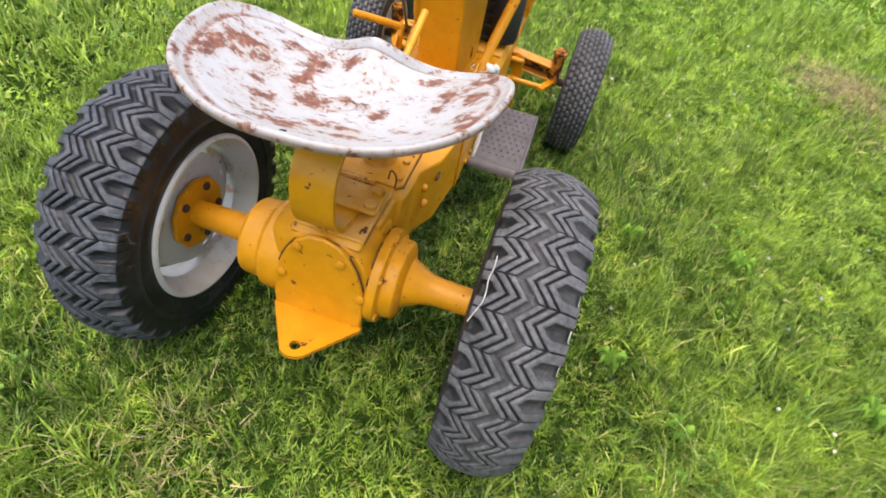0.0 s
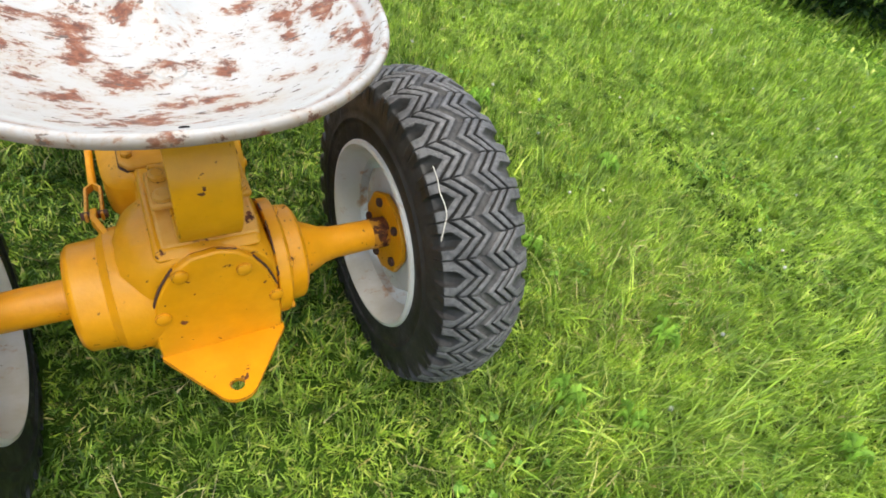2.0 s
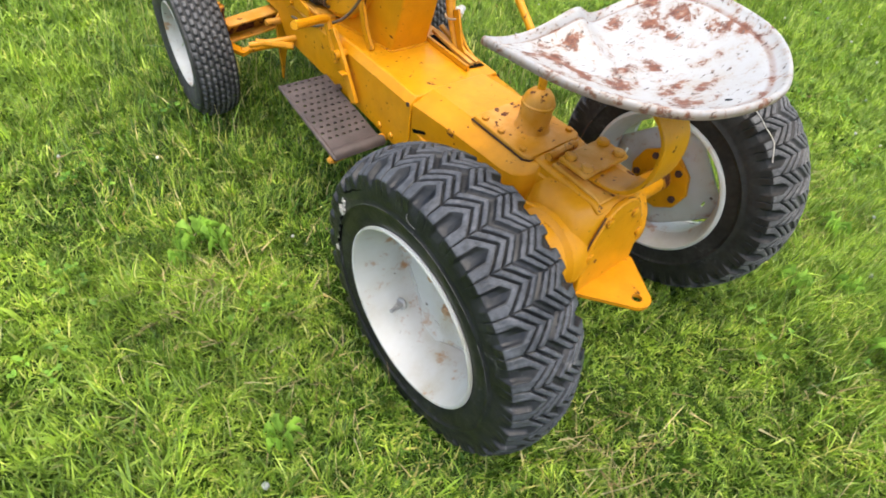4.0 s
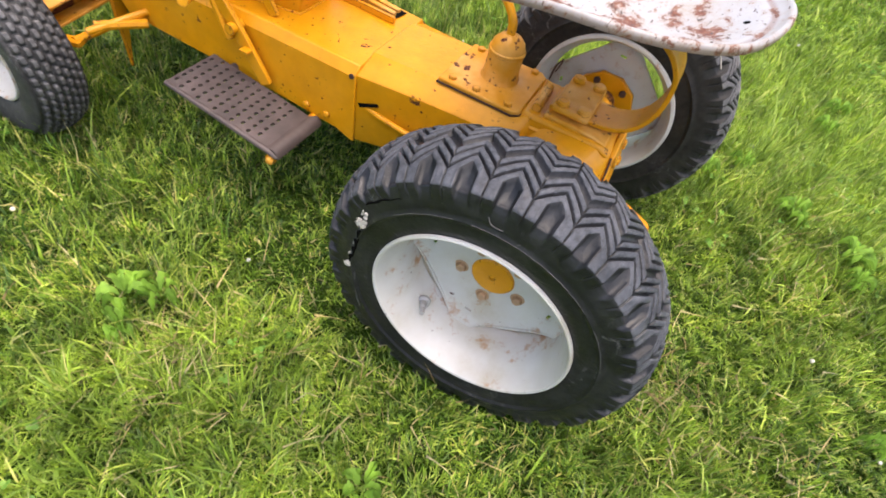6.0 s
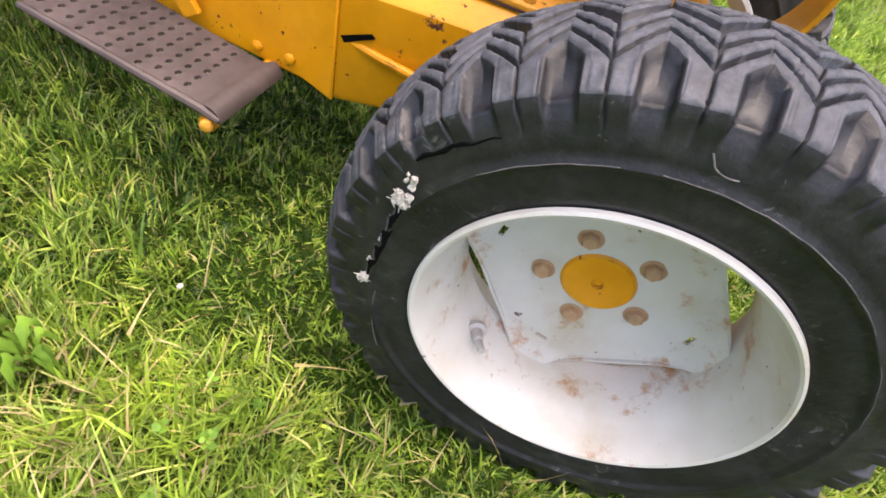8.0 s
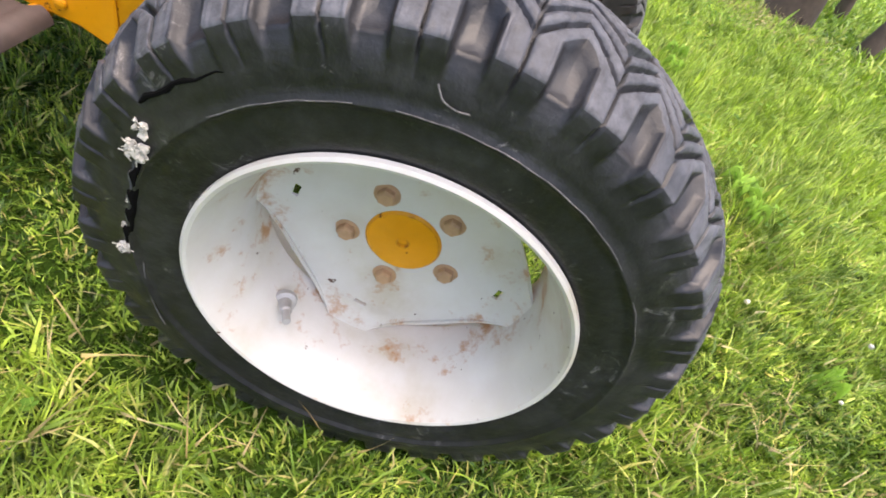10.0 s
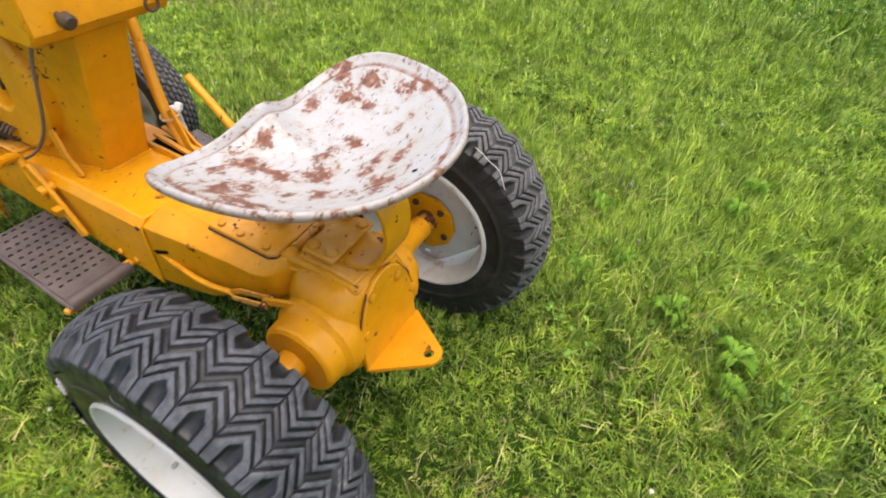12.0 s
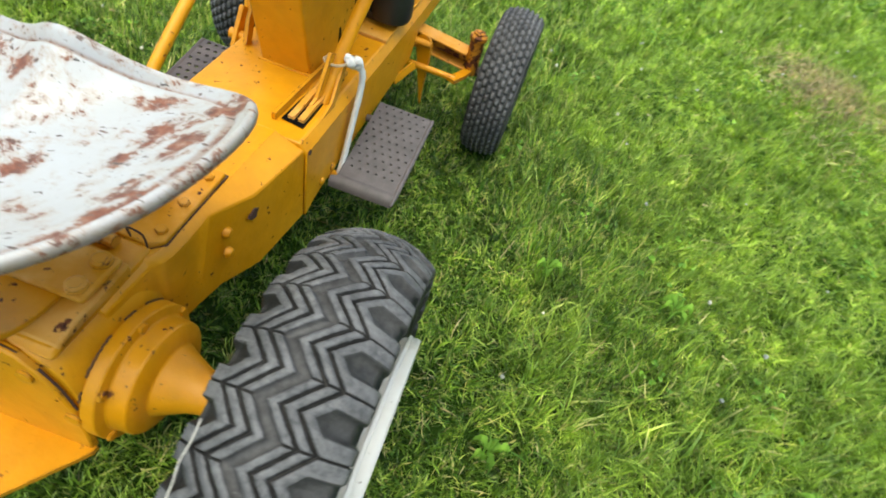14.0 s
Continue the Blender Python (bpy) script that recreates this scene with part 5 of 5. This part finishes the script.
def free_of_tyres(x, y):
    ok = np.ones(len(x), bool)
    for cx, cy, hx, hy in TYRES:
        ok &= ~((np.abs(x - cx) < hx) & (np.abs(y - cy) < hy))
    return ok


def lumps(x, y):
    """Slow change of growth over the lawn, 0 to 1."""
    return 0.5 + 0.25 * np.sin(2.3 * x + 1.1 * y) + 0.15 * np.sin(6.1 * x - 4.7 * y + 1.0) + 0.10 * np.sin(11.0 * y + 7.0 * x + 2.0)


def blades(rng, x, y, length, width, tilt, bend, stages=3, lie=None):
    """Curved tapering blades: three stages and a tip; all sizes are arrays. lie: the way each tuft leans."""
    n = len(x)
    turn = rng.uniform(0, 2 * np.pi, n) if lie is None else lie + rng.normal(0, 0.8, n)
    d = np.stack([np.cos(turn), np.sin(turn)], -1)
    side = np.stack([-d[:, 1], d[:, 0]], -1)
    twist = rng.normal(0, 0.5, n)
    side = side * np.cos(twist)[:, None] + d * np.sin(twist)[:, None]
    base = np.stack([x, y, ground_z(x, y) - 0.004], -1)
    k_top = 2 * stages
    verts = np.zeros((n, k_top + 1, 3))
    pos = base.copy()
    ang = tilt.copy()
    stage = length / stages
    for k in range(stages + 1):
        w = width * ((1.0, 0.95, 0.65, 0.0) if stages == 3 else (1.0, 0.8, 0.0))[k] / 2
        if k < stages:
            verts[:, 2 * k, :2], verts[:, 2 * k, 2] = pos[:, :2] - side * w[:, None], pos[:, 2]
            verts[:, 2 * k + 1, :2], verts[:, 2 * k + 1, 2] = pos[:, :2] + side * w[:, None], pos[:, 2]
            pos[:, :2] += d * (np.sin(ang) * stage)[:, None]
            pos[:, 2] += np.cos(ang) * stage
            ang = ang + bend * 3 / stages
        else:
            verts[:, k_top] = pos
    low = ground_z(verts[:, :, 0], verts[:, :, 1]) + 0.003
    verts[:, 1:, 2] = np.maximum(verts[:, 1:, 2], low[:, 1:])
    start = (np.arange(n) * (k_top + 1))[:, None]
    tri = np.array([[0, 1, 3], [0, 3, 2], [2, 3, 5], [2, 5, 4], [4, 5, 6]] if stages == 3 else [[0, 1, 3], [0, 3, 2], [2, 3, 4]])
    return verts.reshape(-1, 3), (start[:, :, None] + tri[None]).reshape(-1, 3)


def sheaf(parts_):
    vs, fs, off = [], [], 0
    for v, f in parts_:
        vs.append(v)
        fs.append(f + off)
        off += len(v)
    return np.concatenate(vs), np.concatenate(fs)


def shade_thinning(x, y):
    """How far the turf is thinned and shortened about the tractor, partly to stand in for its shade, 0 to 1."""
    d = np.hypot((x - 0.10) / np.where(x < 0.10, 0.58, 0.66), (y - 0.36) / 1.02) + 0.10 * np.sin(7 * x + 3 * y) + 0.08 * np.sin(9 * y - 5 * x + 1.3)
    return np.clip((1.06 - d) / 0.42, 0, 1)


def grow(rng, x0, x1, y0, y1, per_m2, long, wide, keep=None, stages=3, grain=0.06):
    n = int((x1 - x0) * (y1 - y0) * per_m2)
    x, y = rng.uniform(x0, x1, n), rng.uniform(y0, y1, n)
    # tufts: pull part of the blades towards nearby clump centres, each tuft leaning its own way
    # (two sets of tufts laid askew to one another, with their rows bent, so that no rows show)
    other = rng.uniform(0, 1, n) < 0.5
    c, d = np.where(other, math.cos(0.63), math.cos(1.94)), np.where(other, math.sin(0.63), math.sin(1.94))
    u, v = x * c + y * d, y * c - x * d
    u, v = u + grain * np.sin(v / grain * 0.9 + 3.1 * u) + 1.7 * grain * np.sin(5.3 * v), v + grain * np.sin(u / grain * 0.7 + 2.3 * v) + 1.7 * grain * np.sin(4.1 * u + 1.0)
    gx, gy = np.floor(u / grain), np.floor(v / grain) + 977.0 * other
    one, two, three = (np.modf(np.abs(np.sin(gx * a + gy * b) * 43758.5453))[0] for a, b in ((12.9898, 78.233), (39.346, 11.135), (73.156, 52.235)))
    pull = rng.uniform(0.05, 0.8, n)
    du, dv = ((gx + one) * grain - u) * pull, ((gy - 977.0 * other + two) * grain - v) * pull
    x, y = x + du * c - dv * d, y + du * d + dv * c
    ok = free_of_tyres(x, y)
    # fewer blades bare the dark soil where the tractor's shade belongs
    ok &= rng.uniform(0, 1, n) > 0.28 * shade_thinning(x, y)
    if keep is not None:
        ok &= keep(x, y)
    x, y, one, three = x[ok], y[ok], one[ok], three[ok]
    n = len(x)
    tall = (0.42 + 0.85 * lumps(x, y)) * (0.62 + 0.76 * three) * (1 - 0.42 * shade_thinning(x, y))
    length = long * tall * rng.lognormal(0, 0.30, n)
    return blades(rng, x, y, length, wide * rng.lognormal(0, 0.3, n), np.abs(rng.normal(0.46, 0.5, n)), rng.normal(0.28, 0.34, n), stages, 2 * np.pi * one + 1.7 * np.sin(3.1 * x + 1.0) + 1.7 * np.sin(2.7 * y))


def make_grass():
    rng = np.random.default_rng(11)
    fuzz = lambda x, y, r: r * np.sin(917.3 * x + 733.1 * y)
    core = lambda x, y: np.hypot((x - 0.22) / 1.38, (y - 0.3) / 1.4) + fuzz(x, y, 0.2) < 0.92
    ring = lambda x, y: np.hypot((x - 0.7) / 1.9, (y - 0.4) / 2.0) + fuzz(x + y, y, 0.12) < 0.95
    mid = lambda x, y: np.hypot((x - 1.15) / 3.05, (y - 1.0) / 3.2) + fuzz(y, x, 0.12) < 1.0
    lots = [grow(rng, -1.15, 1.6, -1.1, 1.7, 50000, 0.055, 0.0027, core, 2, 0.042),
            grow(rng, -1.15, 1.6, -1.1, 1.7, 5000, 0.084, 0.0034, lambda x, y: core(x, y) & (shade_thinning(x, y) < 0.35 + fuzz(x, y, 0.3))),
            grow(rng, -1.3, 2.7, -1.7, 2.5, 19500, 0.058, 0.0040, lambda x, y: ring(x, y) & ~core(x, y), 2, 0.06),
            grow(rng, -1.9, 4.2, -2.2, 4.2, 8500, 0.062, 0.0062, lambda x, y: mid(x, y) & ~ring(x, y) & ~core(x, y), 2, 0.07),
            grow(rng, -5.5, 9.5, -6.5, 9.5, 780, 0.085, 0.017, lambda x, y: ~mid(x, y) & (np.hypot((x - 2) / 7.5, (y - 1.5) / 8) + fuzz(x, y, 0.3) < 0.85), 2, 0.16)]
    v, f = sheaf(lots)
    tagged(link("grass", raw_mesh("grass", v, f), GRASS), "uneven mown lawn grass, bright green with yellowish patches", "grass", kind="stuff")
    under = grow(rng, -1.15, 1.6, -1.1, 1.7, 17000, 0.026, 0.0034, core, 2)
    tagged(link("turf", raw_mesh("turf", *under), UNDERTURF), "short turf under the longer blades, its colour darkened in place of shade", "turf", kind="stuff")
    # fallen dry blades, thicker in a few bare-looking spots
    spots = [(1.85, 2.50, 0.26, 4200), (1.75, 1.95, 0.16, 160), (1.09, -0.11, 0.17, 330), (0.88, -0.20, 0.11, 180), (-0.195, -0.36, 0.13, 130), (-0.64, 0.43, 0.12, 140), (-0.55, 0.20, 0.22, 130), (0.35, -0.62, 0.2, 120), (-0.35, -0.62, 0.22, 140), (0.75, -0.55, 0.2, 100), (2.9, -1.6, 0.5, 700)]
    xs = np.concatenate([rng.normal(a, r * 0.6, k) for a, _, r, k in spots] + [rng.uniform(-1.1, 1.9, 420)])
    ys = np.concatenate([rng.normal(b, r * 0.6, k) for _, b, r, k in spots] + [rng.uniform(-1.1, 1.9, 420)])
    ok = free_of_tyres(xs, ys)
    xs, ys = xs[ok], ys[ok]
    n = len(xs)
    v, f = blades(rng, xs, ys, rng.uniform(0.04, 0.09, n), rng.uniform(0.0010, 0.0024, n), rng.uniform(0.5, 1.2, n), rng.normal(0.15, 0.2, n))
    v[:, 2] += np.repeat(rng.uniform(0.0, 0.045, n), 7)
    tagged(link("dry_grass", raw_mesh("dry_grass", v, f), STRAW), "loose straw-coloured dry blades lying in the lawn", "dry grass", kind="stuff")


make_grass()


def make_clover():
    rng = np.random.default_rng(5)
    cx, cy = rng.uniform(-1.2, 3.2, 160), rng.uniform(-1.2, 3.2, 160)
    k = 9
    x = (cx[:, None] + rng.normal(0, 0.035, (160, k))).ravel()
    y = (cy[:, None] + rng.normal(0, 0.035, (160, k))).ravel()
    ok = free_of_tyres(x, y) & (shade_thinning(x, y) < 0.3)
    x, y = x[ok], y[ok]
    n = len(x)
    z = ground_z(x, y) + rng.uniform(0.024, 0.056, n)
    size = rng.uniform(0.003, 0.0058, n)
    turn = rng.uniform(0, 2 * np.pi, n)
    ring = np.array([0, 1, 2, 3, 4, 5, 6]) * 2 * np.pi / 7
    vs, fs = [], []
    off = 0
    for leaf_no in range(3):
        a = turn + leaf_no * 2 * np.pi / 3
        px, py = x + np.cos(a) * size, y + np.sin(a) * size
        tip = rng.normal(0, 0.35, (n, 2))
        vx = px[:, None] + size[:, None] * np.cos(ring)[None]
        vy = py[:, None] + size[:, None] * np.sin(ring)[None]
        vz = z[:, None] + tip[:, :1] * (vx - px[:, None]) + tip[:, 1:] * (vy - py[:, None]) + 0.25 * np.hypot(vx - x[:, None], vy - y[:, None])
        vs.append(np.stack([vx, vy, vz], -1).reshape(-1, 3))
        start = off + (np.arange(n) * 7)[:, None, None]
        tri = np.array([[0, i, i + 1] for i in range(1, 6)])
        fs.append((start + tri[None]).reshape(-1, 3))
        off += n * 7
    tagged(link("clover", raw_mesh("clover", np.concatenate(vs), np.concatenate(fs)), CLOVER), "low clover leaves growing through the grass", "clover", kind="stuff")
    # white clover heads
    fx = np.concatenate([rng.uniform(0.5, 3.6, 90), rng.uniform(-1.0, 0.6, 8)])
    fy = np.concatenate([rng.uniform(-0.6, 3.4, 90), rng.uniform(-1.0, 1.6, 8)])
    bm = bmesh.new()
    for x, y in zip(fx, fy):
        r = rng.uniform(0.0042, 0.0072)
        made = bmesh.ops.create_icosphere(bm, subdivisions=1, radius=r)["verts"]
        for v in made:
            v.co = Vector((x, y, float(ground_z(x, y)) + 0.066)) + v.co * rng.uniform(0.75, 1.15)
    data = bpy.data.meshes.new("clover_flowers")
    bm.to_mesh(data)
    bm.free()
    tagged(link("clover_flowers", data, PETAL), "scattered small white clover flower heads", "clover flowers", kind="stuff")


make_clover()


# ---- broad-leaved weeds ----
def weed(x, y, reach, count, seed):
    rng = random.Random(seed)
    thing = new("broadleaf_weed")
    thing.location = (x, y, float(ground_z(x, y)))
    tagged(thing, "low rosette of broad pale-green weed leaves in the lawn", "weed", "lawn weeds")
    for k in range(count * 2):
        a = 2 * math.pi * (k + rng.uniform(-0.4, 0.4)) / count
        long, wide = reach * rng.uniform(0.5, 1.1), reach * rng.uniform(0.15, 0.26)
        start, rise = reach * rng.uniform(0.05, 0.35), rng.uniform(0.030, 0.050) + 0.012 * (k // count)
        bm = bmesh.new()
        rows = []
        for i in range(9):
            t = i / 8
            w = wide * (math.sin(math.pi * (0.08 + 0.90 * t)) ** 0.7) * (1 + 0.28 * math.sin(16 * t + k))
            r, z = start + long * t, rise + 0.030 * math.sin(2.4 * t) - 0.03 * t * t + rng.uniform(-0.002, 0.002)
            rows.append([bm.verts.new((math.cos(a) * r - math.sin(a) * w * e, math.sin(a) * r + math.cos(a) * w * e, z + 0.010 * abs(e) * (1 + t) + rng.uniform(-0.0015, 0.0015))) for e in (-1, -0.5, 0, 0.5, 1)])
        for p, q in zip(rows, rows[1:]):
            for i in range(4):
                bm.faces.new((p[i], p[i + 1], q[i + 1], q[i]))
        part("leaf", bm, WEED, thing, "", 60)


for i, (x, y, reach, count) in enumerate(((-0.60, 0.57, 0.05, 5), (-0.565, 0.525, 0.034, 4), (-0.65, 0.53, 0.036, 4), (0.577, -0.60, 0.042, 6), (0.60, -0.34, 0.036, 5), (0.95, -0.30, 0.04, 5), (-0.85, -0.10, 0.04, 5), (1.3, 0.3, 0.04, 5), (0.50, -0.77, 0.046, 6), (1.21, -0.71, 0.04, 5), (0.70, -0.44, 0.034, 5), (0.79, 0.05, 0.03, 4), (1.0, 0.69, 0.036, 5), (0.66, 0.66, 0.03, 4), (0.39, -0.77, 0.034, 5), (-0.07, -0.80, 0.03, 4), (0.62, 0.16, 0.03, 5), (-0.66, 0.02, 0.034, 5), (1.42, -0.76, 0.04, 5))):
    weed(x, y, reach, count, 40 + i)


# ---- trees and shrubs beyond the lawn ----
def tree(x, y, radius, high, lean, seed, label, limbs=7, crown=True):
    rng = random.Random(seed)
    thing = new("tree")
    z0 = float(ground_z(x, y))
    thing.location = (x, y, z0)
    tagged(thing, label, "tree", "trees at the lawn's edge")
    top = Vector((lean[0], lean[1], high))
    pts = [(0, 0, -0.05), (0, 0, 0.05)] + [tuple(top * t + Vector((rng.uniform(-1, 1), rng.uniform(-1, 1), 0)) * radius * 0.4) for t in (0.25, 0.5, 0.75, 1.0)]
    trunk = part("trunk", tube(curve_points(pts, 3), [radius * (1.7 if i == 0 else 1.35 if i < 4 else 1.0 - 0.045 * i) for i in range(16)], 12), BARK, thing)
    tips = []
    for k in range(limbs):
        t = rng.uniform(0.45, 1.0)
        s = top * t
        a = rng.uniform(0, 2 * math.pi)
        e = s + Vector((math.cos(a), math.sin(a), 0.7)) * high * rng.uniform(0.22, 0.4)
        part("limb", tube([s, (s + e) / 2 + Vector((0, 0, 0.05)), e], [radius * 0.4, radius * 0.25, radius * 0.08], 6), BARK, thing)
        tips += [e, (s + e) / 2]
    if crown:
        nrng = np.random.default_rng(seed)
        centre = np.array([tuple(p) for p in tips])
        n = 2600
        c = centre[nrng.integers(0, len(centre), n)] + nrng.normal(0, high * 0.09, (n, 3))
        size = nrng.uniform(0.03, 0.06, n)
        u = nrng.normal(0, 1, (n, 3))
        u /= np.linalg.norm(u, axis=1)[:, None]
        w = np.cross(u, nrng.normal(0, 1, (n, 3)))
        w /= np.linalg.norm(w, axis=1)[:, None]
        v = np.stack([c - u * size[:, None], c + w * size[:, None] * 0.5, c + u * size[:, None], c - w * size[:, None] * 0.5], 1).reshape(-1, 3)
        link("crown", raw_mesh("crown", v, np.arange(n * 4).reshape(-1, 4)), HEDGE_LEAF, thing)


tree(3.30, -1.95, 0.13, 4.2, (0.1, -0.3), 71, "brown tree trunk rising from the lawn's edge")
tree(4.4, -2.85, 0.045, 3.4, (0.3, 0.2), 72, "slender young tree with a thin stem", 5)
tree(4.9, -2.6, 0.04, 3.2, (-0.2, 0.1), 73, "slender young tree with a thin stem", 5)
tree(3.35, -2.62, 0.055, 3.0, (0.9, -0.5), 74, "dark leaning sapling stem", 4)


def shrub(x, y, wide, high, seed):
    rng = np.random.default_rng(seed)
    thing = new("shrub")
    thing.location = (x, y, float(ground_z(x, y)))
    tagged(thing, "dense dark-green shrub at the lawn's edge", "shrub", "shrubs at the lawn's edge")
    pr = random.Random(seed)
    for k in range(7):
        a = 2 * math.pi * k / 7
        e = (math.cos(a) * wide * 0.55, math.sin(a) * wide * 0.55, high * pr.uniform(0.6, 0.9))
        part("stem", tube([(0, 0, 0), (e[0] * 0.4, e[1] * 0.4, e[2] * 0.5), e], [0.022, 0.014, 0.005], 6), BARK, thing)
    n = 5200
    d = rng.normal(0, 1, (n, 3))
    d /= np.linalg.norm(d, axis=1)[:, None]
    lumpy = 1 + 0.22 * np.sin(5 * d[:, 0] + seed) * np.sin(4 * d[:, 1]) + 0.12 * np.sin(9 * d[:, 2] + 7 * d[:, 0])
    r = lumpy * rng.uniform(0.35, 1.0, n) ** 0.5
    c = d * r[:, None] * np.array([wide, wide, high * 0.52]) + np.array([0, 0, high * 0.52])
    size = rng.uniform(0.025, 0.055, n)
    u = rng.normal(0, 1, (n, 3))
    u /= np.linalg.norm(u, axis=1)[:, None]
    w = np.cross(u, rng.normal(0, 1, (n, 3)))
    w /= np.linalg.norm(w, axis=1)[:, None]
    v = np.stack([c - u * size[:, None], c + w * size[:, None] * 0.5, c + u * size[:, None], c - w * size[:, None] * 0.5], 1).reshape(-1, 3)
    link("foliage", raw_mesh("foliage", v, np.arange(n * 4).reshape(-1, 4)), HEDGE_LEAF, thing)


for i, (x, y, wide, high) in enumerate(((4.55, 3.55, 0.75, 1.5), (4.75, 2.55, 0.8, 1.6), (5.15, 1.85, 0.75, 1.5), (5.75, 1.35, 0.75, 1.4), (4.5, 4.7, 0.8, 1.6), (6.5, 1.0, 0.8, 1.5))):
    shrub(x, y, wide, high, 90 + i)
